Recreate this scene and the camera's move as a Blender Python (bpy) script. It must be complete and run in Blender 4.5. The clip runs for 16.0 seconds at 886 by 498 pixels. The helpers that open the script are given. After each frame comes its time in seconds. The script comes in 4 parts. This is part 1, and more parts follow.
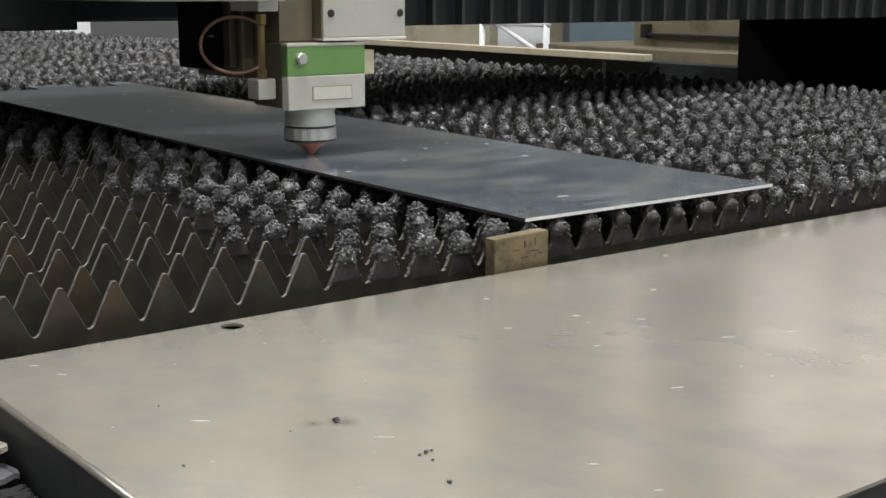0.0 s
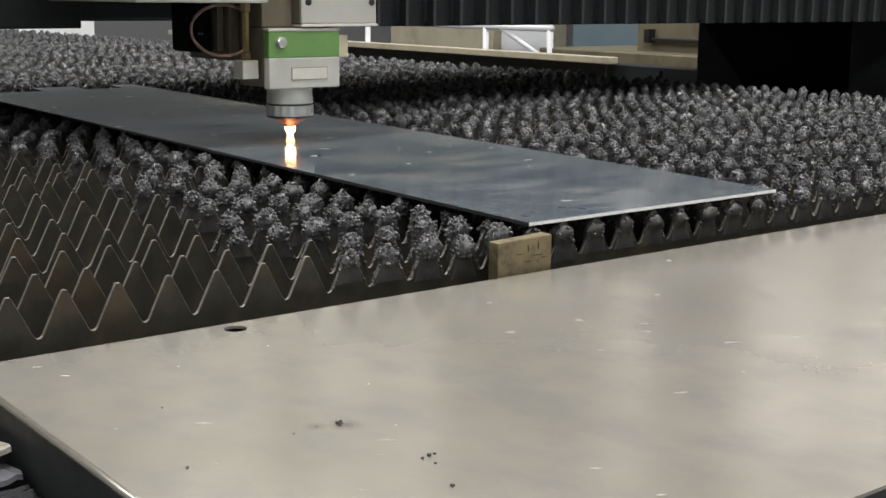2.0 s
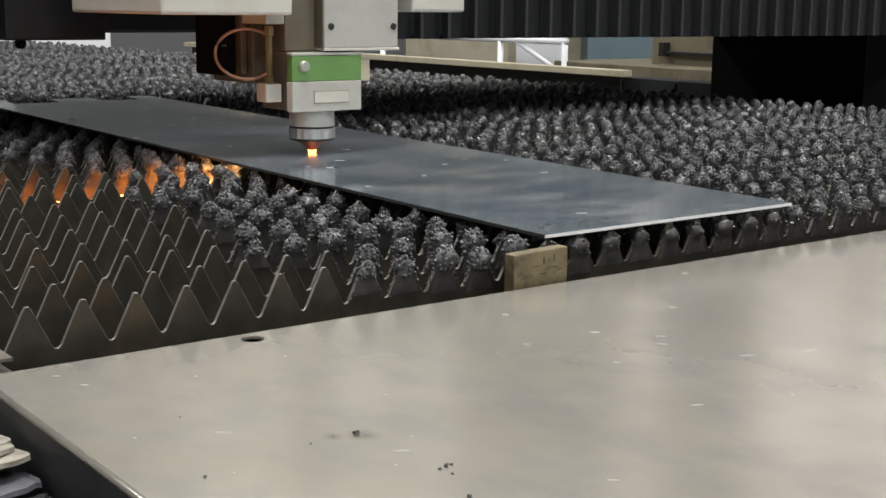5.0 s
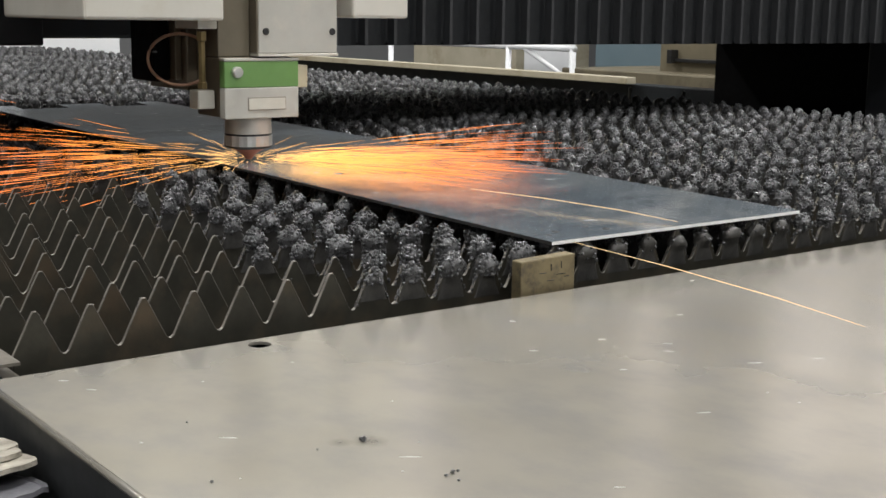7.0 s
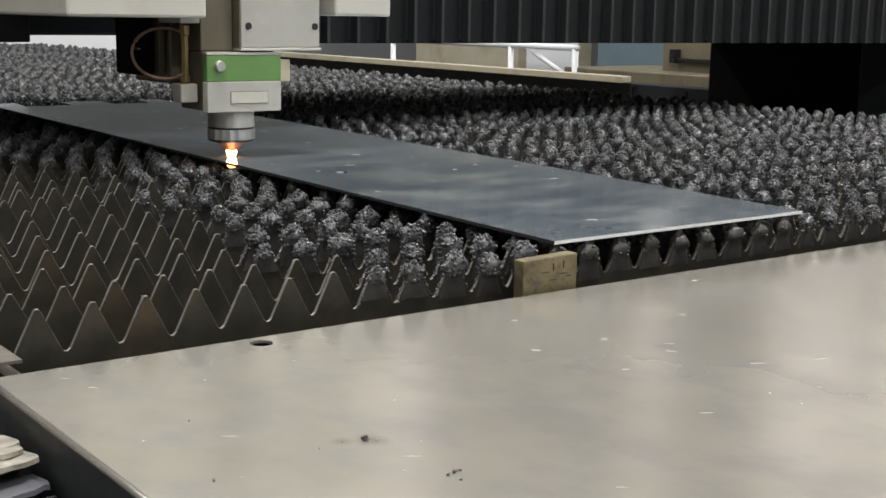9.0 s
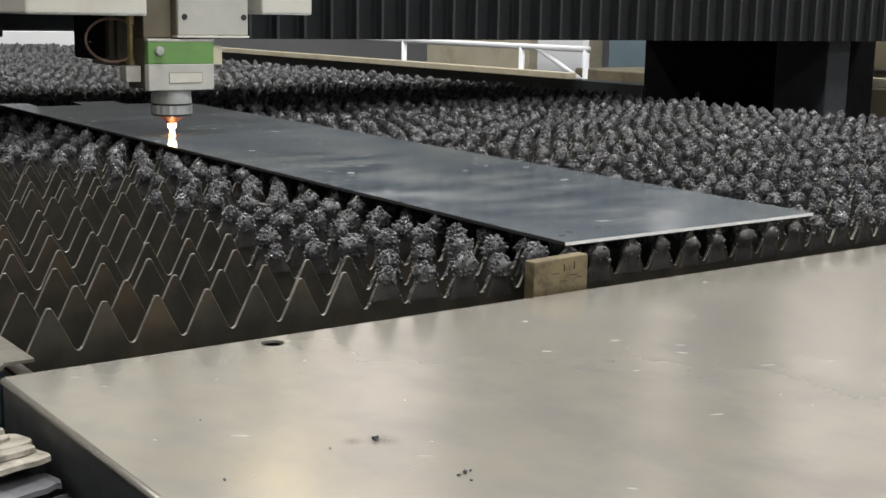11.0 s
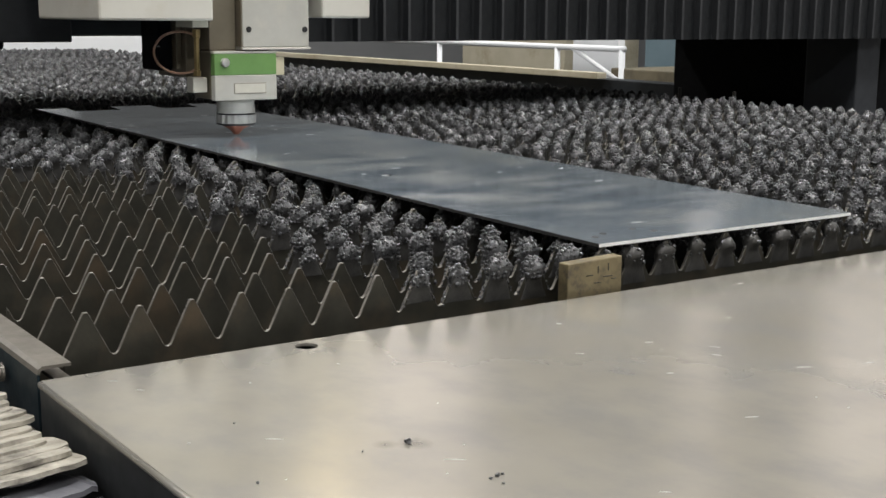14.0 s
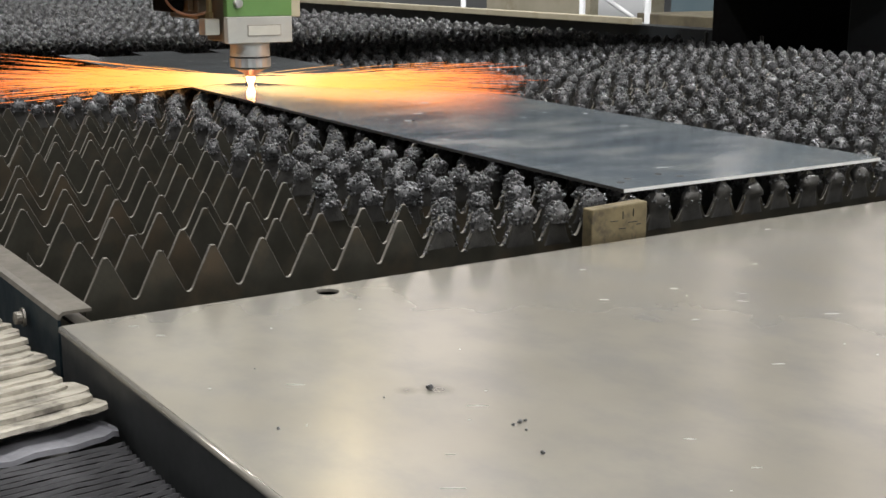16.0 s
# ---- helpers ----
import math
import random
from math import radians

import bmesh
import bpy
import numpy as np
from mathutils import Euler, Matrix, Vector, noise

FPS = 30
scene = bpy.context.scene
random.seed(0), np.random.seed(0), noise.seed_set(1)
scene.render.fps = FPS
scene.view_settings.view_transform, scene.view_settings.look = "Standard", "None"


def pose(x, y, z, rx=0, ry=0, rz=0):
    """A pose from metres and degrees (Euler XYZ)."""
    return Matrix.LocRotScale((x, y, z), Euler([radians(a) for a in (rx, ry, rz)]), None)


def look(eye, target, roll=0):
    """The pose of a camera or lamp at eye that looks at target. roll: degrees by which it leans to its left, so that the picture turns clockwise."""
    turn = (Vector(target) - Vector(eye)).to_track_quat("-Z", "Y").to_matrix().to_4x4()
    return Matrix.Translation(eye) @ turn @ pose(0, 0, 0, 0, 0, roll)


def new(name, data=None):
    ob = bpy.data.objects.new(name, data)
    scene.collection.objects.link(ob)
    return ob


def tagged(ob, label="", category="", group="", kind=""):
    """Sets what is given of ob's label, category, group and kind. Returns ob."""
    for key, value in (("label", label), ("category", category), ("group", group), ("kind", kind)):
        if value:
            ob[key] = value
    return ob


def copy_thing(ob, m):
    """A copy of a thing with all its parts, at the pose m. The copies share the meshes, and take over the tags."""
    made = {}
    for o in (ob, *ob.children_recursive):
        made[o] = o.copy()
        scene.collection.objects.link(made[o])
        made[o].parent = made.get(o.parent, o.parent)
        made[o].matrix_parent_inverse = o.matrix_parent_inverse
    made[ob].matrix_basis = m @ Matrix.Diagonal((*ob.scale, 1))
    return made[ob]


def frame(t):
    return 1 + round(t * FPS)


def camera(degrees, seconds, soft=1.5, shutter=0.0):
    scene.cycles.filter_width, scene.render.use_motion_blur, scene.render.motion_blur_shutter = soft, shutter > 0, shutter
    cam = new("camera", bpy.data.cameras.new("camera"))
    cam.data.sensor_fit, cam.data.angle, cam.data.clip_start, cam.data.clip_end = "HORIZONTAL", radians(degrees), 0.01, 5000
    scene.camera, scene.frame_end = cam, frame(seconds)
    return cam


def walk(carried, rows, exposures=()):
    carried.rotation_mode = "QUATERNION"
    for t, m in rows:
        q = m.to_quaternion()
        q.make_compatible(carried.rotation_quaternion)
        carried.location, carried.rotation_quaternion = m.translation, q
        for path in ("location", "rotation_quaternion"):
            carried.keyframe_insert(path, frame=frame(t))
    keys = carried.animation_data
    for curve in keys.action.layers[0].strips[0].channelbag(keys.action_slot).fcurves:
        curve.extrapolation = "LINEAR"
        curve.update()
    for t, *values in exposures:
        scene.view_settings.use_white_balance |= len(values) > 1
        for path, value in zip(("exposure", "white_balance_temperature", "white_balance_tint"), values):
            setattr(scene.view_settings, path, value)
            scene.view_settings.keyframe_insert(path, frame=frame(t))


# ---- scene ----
cam = camera(38.5, 16.0)

PATH = [
    (0, (-0.176, -0.612, 0.18), (1.028, 0.934, -0.22), 0.2),
    (0.5, (-0.176, -0.612, 0.18), (1.029, 0.934, -0.218), 0.3),
    (1, (-0.177, -0.611, 0.18), (1.029, 0.934, -0.217), 0.4),
    (1.5, (-0.177, -0.611, 0.18), (1.026, 0.936, -0.217), 0.5),
    (2, (-0.177, -0.612, 0.18), (1.025, 0.937, -0.214), 0.5),
    (2.5, (-0.178, -0.612, 0.181), (1.022, 0.94, -0.212), 0.5),
    (3, (-0.177, -0.612, 0.18), (1.018, 0.944, -0.207), 0.6),
    (3.5, (-0.178, -0.612, 0.18), (1.014, 0.947, -0.205), 0.6),
    (6, (-0.18, -0.613, 0.18), (1.002, 0.958, -0.188), 0.8),
    (6.5, (-0.18, -0.613, 0.18), (0.999, 0.96, -0.186), 0.9),
    (7, (-0.18, -0.613, 0.18), (0.999, 0.96, -0.185), 0.8),
    (7.5, (-0.181, -0.613, 0.18), (0.998, 0.961, -0.185), 0.8),
    (8, (-0.179, -0.613, 0.18), (1.0, 0.961, -0.185), 0.9),
    (8.5, (-0.18, -0.612, 0.18), (0.999, 0.962, -0.186), 1.0),
    (9, (-0.18, -0.612, 0.18), (0.997, 0.962, -0.187), 1.0),
    (11.5, (-0.181, -0.613, 0.18), (0.979, 0.975, -0.184), 1.1),
    (12, (-0.181, -0.614, 0.18), (0.974, 0.978, -0.182), 1.1),
    (12.5, (-0.181, -0.614, 0.181), (0.969, 0.982, -0.18), 1.2),
    (13, (-0.183, -0.613, 0.18), (0.959, 0.989, -0.177), 1.2),
    (13.5, (-0.182, -0.613, 0.18), (0.948, 0.998, -0.176), 0.9),
    (14, (-0.179, -0.614, 0.181), (0.938, 1.004, -0.184), 0.5),
    (14.5, (-0.18, -0.613, 0.183), (0.921, 1.01, -0.207), 0.1),
    (15, (-0.174, -0.608, 0.18), (0.91, 1.018, -0.247), 0.1),
    (15.5, (-0.175, -0.606, 0.178), (0.907, 1.016, -0.265), 0.2),
    (16, (-0.174, -0.608, 0.178), (0.903, 1.017, -0.268), 0.3),
]
walk(cam, [(t, look(eye, goal, roll)) for t, eye, goal, roll in PATH])

# ---- light ----
world = bpy.data.worlds.new("hall_air")
scene.world = world
world.use_nodes = True
wbg = world.node_tree.nodes["Background"]
wbg.inputs[0].default_value = (0.80, 0.90, 1.0, 1)
wbg.inputs[1].default_value = 0.02
scene.view_settings.exposure = 0.0

LAMP_WATT = 120.0


# ---- materials ----
def node_mat(name):
    m = bpy.data.materials.new(name)
    m.use_nodes = True
    nt = m.node_tree
    b = nt.nodes["Principled BSDF"]
    return m, nt, b


def noise_node(nt, scale, detail=4, rough=0.6, stretch=None, coord="Object"):
    tc = nt.nodes.new("ShaderNodeTexCoord")
    n = nt.nodes.new("ShaderNodeTexNoise")
    n.inputs["Scale"].default_value = scale
    n.inputs["Detail"].default_value = detail
    n.inputs["Roughness"].default_value = rough
    if stretch:
        mp = nt.nodes.new("ShaderNodeMapping")
        mp.inputs["Scale"].default_value = stretch
        nt.links.new(tc.outputs[coord], mp.inputs[0])
        nt.links.new(mp.outputs[0], n.inputs["Vector"])
    else:
        nt.links.new(tc.outputs[coord], n.inputs["Vector"])
    return n


def ramp(nt, src, stops):
    r = nt.nodes.new("ShaderNodeValToRGB")
    el = r.color_ramp.elements
    while len(el) < len(stops):
        el.new(0.5)
    for e, (p, c) in zip(el, stops):
        e.position = p
        e.color = (*c, 1) if len(c) == 3 else c
    nt.links.new(src, r.inputs[0])
    return r


def mixed(nt, a, b, fac):
    m = nt.nodes.new("ShaderNodeMix")
    m.data_type = "RGBA"
    nt.links.new(fac, m.inputs[0])
    for sock, v in ((m.inputs[6], a), (m.inputs[7], b)):
        if isinstance(v, tuple):
            sock.default_value = (*v, 1)
        else:
            nt.links.new(v, sock)
    return m.outputs[2]


def surface(name, c1, c2, scale, rough=(0.4, 0.6), metal=0.0, bump=0.1, fine=600.0, dist=0.0004, stretch=None,
            stain=None, stain_scale=6.0, spec=0.5):
    """Two-colour noise surface with fine relief, uneven gloss and stains."""
    m, nt, b = node_mat(name)
    n1 = noise_node(nt, scale, 5, 0.6, stretch)
    r1 = ramp(nt, n1.outputs[0], [(0.3, c1), (0.7, c2)])
    col = r1.outputs[0]
    if stain:
        n2 = noise_node(nt, stain_scale, 6, 0.65)
        r2 = ramp(nt, n2.outputs[0], [(0.5, (0, 0, 0)), (0.72, (1, 1, 1))])
        col = mixed(nt, col, stain, r2.outputs[0])
    nt.links.new(col, b.inputs["Base Color"])
    n3 = noise_node(nt, scale * 2.3, 4, 0.6, stretch)
    r3 = ramp(nt, n3.outputs[0], [(0.3, (rough[0],) * 3), (0.7, (rough[1],) * 3)])
    nt.links.new(r3.outputs[0], b.inputs["Roughness"])
    b.inputs["Metallic"].default_value = metal
    b.inputs["Specular IOR Level"].default_value = spec
    if bump:
        n4 = noise_node(nt, fine, 3, 0.6)
        bp = nt.nodes.new("ShaderNodeBump")
        bp.inputs["Strength"].default_value = bump
        bp.inputs["Distance"].default_value = dist
        nt.links.new(n4.outputs[0], bp.inputs["Height"])
        nt.links.new(bp.outputs[0], b.inputs["Normal"])
    return m


def glow(name, stops, strength, axis_len):
    """Hot metal: colour and strength fall along the object's own x."""
    m, nt, b = node_mat(name)
    tc = nt.nodes.new("ShaderNodeTexCoord")
    ln = nt.nodes.new("ShaderNodeVectorMath")
    ln.operation = "LENGTH"
    nt.links.new(tc.outputs["Object"], ln.inputs[0])
    dv = nt.nodes.new("ShaderNodeMath")
    dv.operation = "DIVIDE"
    dv.inputs[1].default_value = axis_len
    nt.links.new(ln.outputs["Value"], dv.inputs[0])
    r = ramp(nt, dv.outputs[0], stops)
    b.inputs["Base Color"].default_value = (0.02, 0.01, 0.01, 1)
    nt.links.new(r.outputs[0], b.inputs["Emission Color"])
    b.inputs["Emission Strength"].default_value = strength
    return m


def plate_metal(name, c1, c2, c3, rough, metal, smear, soft, burns=(), streak=(1.3, 0.9, 1)):
    """Bare sheet metal: broad tone, smeared dull patches, fine long scratches and a slightly wavy face."""
    m, nt, b = node_mat(name)
    def scaled(src, lo, hi):
        """The noise value from lo to hi as 0 to 1, with a soft end."""
        mr = nt.nodes.new("ShaderNodeMapRange")
        mr.interpolation_type = "SMOOTHERSTEP"
        mr.inputs["From Min"].default_value, mr.inputs["From Max"].default_value = lo, hi
        nt.links.new(src, mr.inputs["Value"])
        return mr.outputs["Result"]
    n1 = noise_node(nt, 9, 3, 0.5)
    col = mixed(nt, c1, c2, scaled(n1.outputs[0], 0.5 - 1.6 * soft, 0.5 + 1.6 * soft))
    n2 = noise_node(nt, 22, 5, 0.6, streak)
    sm = nt.nodes.new("ShaderNodeMath")
    sm.operation = "MULTIPLY"
    sm.inputs[1].default_value = smear
    nt.links.new(scaled(n2.outputs[0], 0.56 - soft, 0.56 + soft), sm.inputs[0])
    col = mixed(nt, col, c3, sm.outputs[0])
    for x, y, r in burns:
        tc = nt.nodes.new("ShaderNodeTexCoord")
        d = nt.nodes.new("ShaderNodeVectorMath")
        d.operation = "DISTANCE"
        d.inputs[1].default_value = (x, y, 0)
        nt.links.new(tc.outputs["Object"], d.inputs[0])
        n6 = noise_node(nt, 160, 4, 0.6)
        ad = nt.nodes.new("ShaderNodeMath")
        ad.operation = "MULTIPLY_ADD"
        ad.inputs[1].default_value = r * 1.2
        nt.links.new(n6.outputs[0], ad.inputs[0])
        nt.links.new(d.outputs["Value"], ad.inputs[2])
        k = ramp(nt, ad.outputs[0], [(r * 0.8, (0.55, 0.55, 0.55)), (r * 1.9, (0, 0, 0))])
        col = mixed(nt, col, (0.10, 0.09, 0.08), k.outputs[0])
    nt.links.new(col, b.inputs["Base Color"])
    ro = nt.nodes.new("ShaderNodeMapRange")
    ro.inputs["From Min"].default_value, ro.inputs["From Max"].default_value = 0.2, 0.8
    ro.inputs["To Min"].default_value, ro.inputs["To Max"].default_value = rough
    nt.links.new(n2.outputs[0], ro.inputs["Value"])
    nt.links.new(ro.outputs["Result"], b.inputs["Roughness"])
    b.inputs["Metallic"].default_value = metal
    return m


M_PLATE = plate_metal("brushed_cover_plate", (0.36, 0.338, 0.284), (0.45, 0.424, 0.364), (0.255, 0.258, 0.262), (0.195, 0.262), 0.56, 0.50, 0.26,
                      burns=((0.106, -0.181, 0.006), (0.300, -0.150, 0.003), (0.095, -0.175, 0.003)))
# Skirts: nearly black and not metallic, unlike the top sheet.
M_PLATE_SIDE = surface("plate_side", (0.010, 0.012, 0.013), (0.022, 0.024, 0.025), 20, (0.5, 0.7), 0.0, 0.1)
M_SHEET = plate_metal("work_sheet_steel", (0.39, 0.48, 0.57), (0.60, 0.68, 0.735), (0.84, 0.86, 0.82), (0.07, 0.22), 0.82, 0.55, 0.16, streak=(0.55, 1.3, 1))
# Cut edge brightened in its colour, for the lit line along the front.
M_SHEET_EDGE_LIT = surface("sheet_edge_lit", (0.70, 0.72, 0.72), (0.82, 0.83, 0.82), 60, (0.3, 0.45), 0.3, 0.1)
M_SLAT = surface("slat_steel", (0.031, 0.030, 0.0235), (0.060, 0.0565, 0.0435), 30, (0.32, 0.52), 0.5, 0.2, 500, 0.0004,
                 stain=(0.082, 0.062, 0.040), stain_scale=17)
M_SCRATCH = surface("bright_scratch", (0.50, 0.50, 0.49), (0.64, 0.64, 0.63), 60, (0.4, 0.5), 0.2, 0.0)
M_SLAT_EDGE = surface("slat_cut_edge", (0.13, 0.12, 0.10), (0.27, 0.25, 0.22), 90, (0.35, 0.55), 0.5, 0.2, 500, 0.0004)
M_SLAT_RIM = surface("slat_edge_burr", (0.060, 0.056, 0.048), (0.15, 0.14, 0.12), 160, (0.35, 0.55), 0.5, 0.2, 500, 0.0004)
# Darker slag: paints the shade low on the lumps and under the sheet.
M_SLAG_SHADED = surface("slag_crust_shaded", (0.024, 0.0235, 0.022), (0.055, 0.053, 0.049), 110, (0.35, 0.6), 0.3, 0.5, 700, 0.0005)
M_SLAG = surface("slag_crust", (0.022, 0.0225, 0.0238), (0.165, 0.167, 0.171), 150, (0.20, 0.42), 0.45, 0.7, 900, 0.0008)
M_BLOCK = surface("brass_block", (0.13, 0.105, 0.06), (0.22, 0.18, 0.10), 70, (0.4, 0.6), 0.35, 0.3, 300,
                  stain=(0.05, 0.045, 0.038), stain_scale=75)
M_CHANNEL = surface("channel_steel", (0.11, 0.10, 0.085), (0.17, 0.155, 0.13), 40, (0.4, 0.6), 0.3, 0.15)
# The web is far darker and bluer than the flanges.
M_CHANNEL_SIDE = surface("channel_web_dark", (0.006, 0.013, 0.018), (0.012, 0.022, 0.028), 30, (0.45, 0.6), 0.0, 0.1, spec=0.25)
M_WHITE = surface("cream_paint", (0.47, 0.45, 0.395), (0.53, 0.51, 0.45), 12, (0.35, 0.5), 0.0, 0.04,
                  stain=(0.46, 0.43, 0.36), stain_scale=25)
M_GREY = surface("grey_box_paint", (0.335, 0.325, 0.286), (0.39, 0.38, 0.338), 18, (0.35, 0.5), 0.0, 0.04,
                 stain=(0.40, 0.38, 0.33), stain_scale=40)
M_GREEN = surface("green_band_paint", (0.090, 0.185, 0.050), (0.12, 0.23, 0.066), 25, (0.35, 0.5), 0.0, 0.05)
M_LABEL = surface("label_plate", (0.42, 0.40, 0.34), (0.48, 0.46, 0.39), 60, (0.3, 0.45), 0.0, 0.03)
M_LABEL_RIM = surface("label_rim", (0.19, 0.17, 0.14), (0.23, 0.2, 0.17), 60, (0.4, 0.5))
M_STEEL = surface("turned_steel", (0.52, 0.51, 0.48), (0.62, 0.61, 0.58), 80, (0.28, 0.42), 0.85, 0.05, 700)
M_COLLAR = surface("sensor_collar", (0.42, 0.40, 0.36), (0.5, 0.48, 0.43), 40, (0.35, 0.5), 0.5, 0.05)
M_COPPER = surface("copper_nozzle", (0.34, 0.13, 0.085), (0.46, 0.19, 0.13), 80, (0.35, 0.5), 0.6, 0.05)
M_HOSE = surface("copper_hose", (0.33, 0.19, 0.13), (0.42, 0.26, 0.18), 60, (0.35, 0.5), 0.2, 0.05)
M_BLACK = surface("black_plate", (0.0018, 0.0018, 0.002), (0.004, 0.004, 0.005), 30, (0.6, 0.8), 0.0, 0.1, spec=0.08)
M_BRASS = surface("brass_fitting", (0.22, 0.16, 0.075), (0.30, 0.225, 0.11), 60, (0.3, 0.45), 0.9, 0.05)
M_BELLOWS = surface("bellows_cloth", (0.0030, 0.0038, 0.0046), (0.0065, 0.0075, 0.0090), 25, (0.45, 0.65), 0.0, 0.2, 800, spec=0.3)
M_FOLD_HIGHLIGHT = surface("bellows_fold_highlight", (0.018, 0.019, 0.021), (0.036, 0.037, 0.040), 40, (0.4, 0.6), 0.0, 0.1)
M_BEAM = surface("beam_paint", (0.008, 0.010, 0.012), (0.014, 0.017, 0.02), 15, (0.5, 0.65), spec=0.3)
M_TAN = surface("machine_cream_paint", (0.145, 0.125, 0.080), (0.20, 0.172, 0.113), 7, (0.45, 0.6), 0.0, 0.05,
                stain=(0.09, 0.075, 0.05), stain_scale=9)
M_RAIL = surface("rail_cream_paint", (0.40, 0.365, 0.27), (0.48, 0.44, 0.34), 9, (0.4, 0.55), 0.0, 0.05,
                 stain=(0.3, 0.25, 0.16), stain_scale=8)
M_BLUE = surface("cabinet_blue_grey", (0.13, 0.19, 0.22), (0.17, 0.23, 0.26), 4, (0.45, 0.6))
M_PANEL = surface("white_panel_paint", (0.72, 0.74, 0.76), (0.8, 0.81, 0.82), 4, (0.4, 0.5))
M_DUST = surface("dusty_bellows", (0.17, 0.155, 0.12), (0.44, 0.41, 0.345), 34, (0.6, 0.8), 0.0, 0.8, 300, 0.0014,
                 stain=(0.055, 0.048, 0.04), stain_scale=36, stretch=(0.6, 2, 2))
M_FOLD = surface("dark_fold_cloth", (0.016, 0.016, 0.018), (0.048, 0.048, 0.052), 30, (0.55, 0.75), 0.0, 0.3, 500, 0.0006)
M_FOIL = surface("grey_fold_cloth", (0.10, 0.10, 0.112), (0.22, 0.22, 0.24), 25, (0.4, 0.6), 0.1, 0.3, 300, 0.001)
M_FLOOR = surface("hall_concrete", (0.10, 0.10, 0.097), (0.17, 0.17, 0.163), 1.5, (0.5, 0.7), 0.0, 0.1, 60)
M_WALL = surface("hall_wall_paint", (0.25, 0.257, 0.26), (0.32, 0.327, 0.33), 0.8, (0.6, 0.8), 0.0, 0.05, 50)
M_SCREW = surface("black_screw", (0.015, 0.015, 0.015), (0.03, 0.03, 0.03), 90, (0.35, 0.5), 0.3)
M_TRAY = surface("slag_tray_steel", (0.02, 0.019, 0.018), (0.04, 0.037, 0.034), 12, (0.6, 0.8), 0.2, 0.3, 200)

M_LEG = surface("drive_leg_paint", (0.010, 0.0115, 0.014), (0.016, 0.018, 0.022), 15, (0.45, 0.6))
M_CLAD = surface("wall_cladding", (0.18, 0.19, 0.205), (0.23, 0.24, 0.255), 1.2, (0.5, 0.7), 0.0, 0.05, 50)
M_PANE_DIM, _nt, _b = node_mat("dim_window_pane")
_b.inputs["Base Color"].default_value = (0.8, 0.8, 0.8, 1)
_b.inputs["Emission Color"].default_value = (1.0, 0.90, 0.88, 1)
_b.inputs["Emission Strength"].default_value = 0.85
M_PANE_WARM, _nt, _b = node_mat("warm_window_pane")
_b.inputs["Base Color"].default_value = (0.8, 0.8, 0.8, 1)
_b.inputs["Emission Color"].default_value = (1.0, 0.84, 0.56, 1)
_b.inputs["Emission Strength"].default_value = 3.8
M_LAMP, _nt, _b = node_mat("lamp_diffuser")
_b.inputs["Base Color"].default_value = (0.9, 0.9, 0.9, 1)
_b.inputs["Emission Color"].default_value = (1.0, 0.96, 0.88, 1)
_b.inputs["Emission Strength"].default_value = 4.0

HOT = [(0.0, (1.0, 0.66, 0.28)), (0.3, (1.0, 0.44, 0.10)), (0.65, (1.0, 0.30, 0.05)), (1.0, (0.62, 0.13, 0.02))]
M_SPARK = glow("spark_glow", HOT, 1.9, 0.30)
M_TRAIL = glow("trail_glow", HOT, 1.5, 0.40)
M_JET = glow("jet_glow", [(0.0, (1.0, 0.33, 0.06)), (0.45, (0.60, 0.155, 0.022)), (1.0, (0.11, 0.022, 0.004))], 95.0, 0.40)
M_PLUME = glow("plume_glow", [(0.0, (1.0, 0.42, 0.30)), (1.0, (0.75, 0.25, 0.18))], 0.9, 0.12)
M_LONG = glow("far_spark_glow", [(0.0, (1.0, 0.7, 0.35)), (1.0, (1.0, 0.62, 0.3))], 1.6, 0.3)
M_FLAME = glow("flame_glow", [(0.0, (1.0, 0.72, 0.40)), (0.25, (1.0, 0.52, 0.22)), (0.5, (0.42, 0.15, 0.04)), (0.75, (0.25, 0.075, 0.02))], 26.0, 0.02)
M_SPOT = glow("spot_glow", [(0.0, (1.0, 0.75, 0.45)), (1.0, (1.0, 0.7, 0.4))], 3.5, 0.02)
M_MELT = glow("melt_glow", [(0.0, (1.0, 0.82, 0.5)), (1.0, (1.0, 0.5, 0.16))], 260.0, 0.01)


# ---- mesh helpers ----
def mesh_of(bm, name, mat, smooth=False):
    me = bpy.data.meshes.new(name)
    bm.normal_update()
    bm.to_mesh(me)
    bm.free()
    mats = mat if isinstance(mat, (list, tuple)) else [mat]
    for m in mats:
        me.materials.append(m)
    if smooth:
        for p in me.polygons:
            p.use_smooth = True
    return me


def part(name, bm, material, parent, label="", smooth=False):
    ob = new(name, mesh_of(bm, name, material, smooth))
    ob.parent = parent
    if label:
        ob["label"] = label
    return ob


def thing(name, label, category, group="", kind="", at=(0, 0, 0)):
    ob = new(name)
    ob.location = at
    ob.empty_display_size = 0.02
    return tagged(ob, label, category, group, kind)


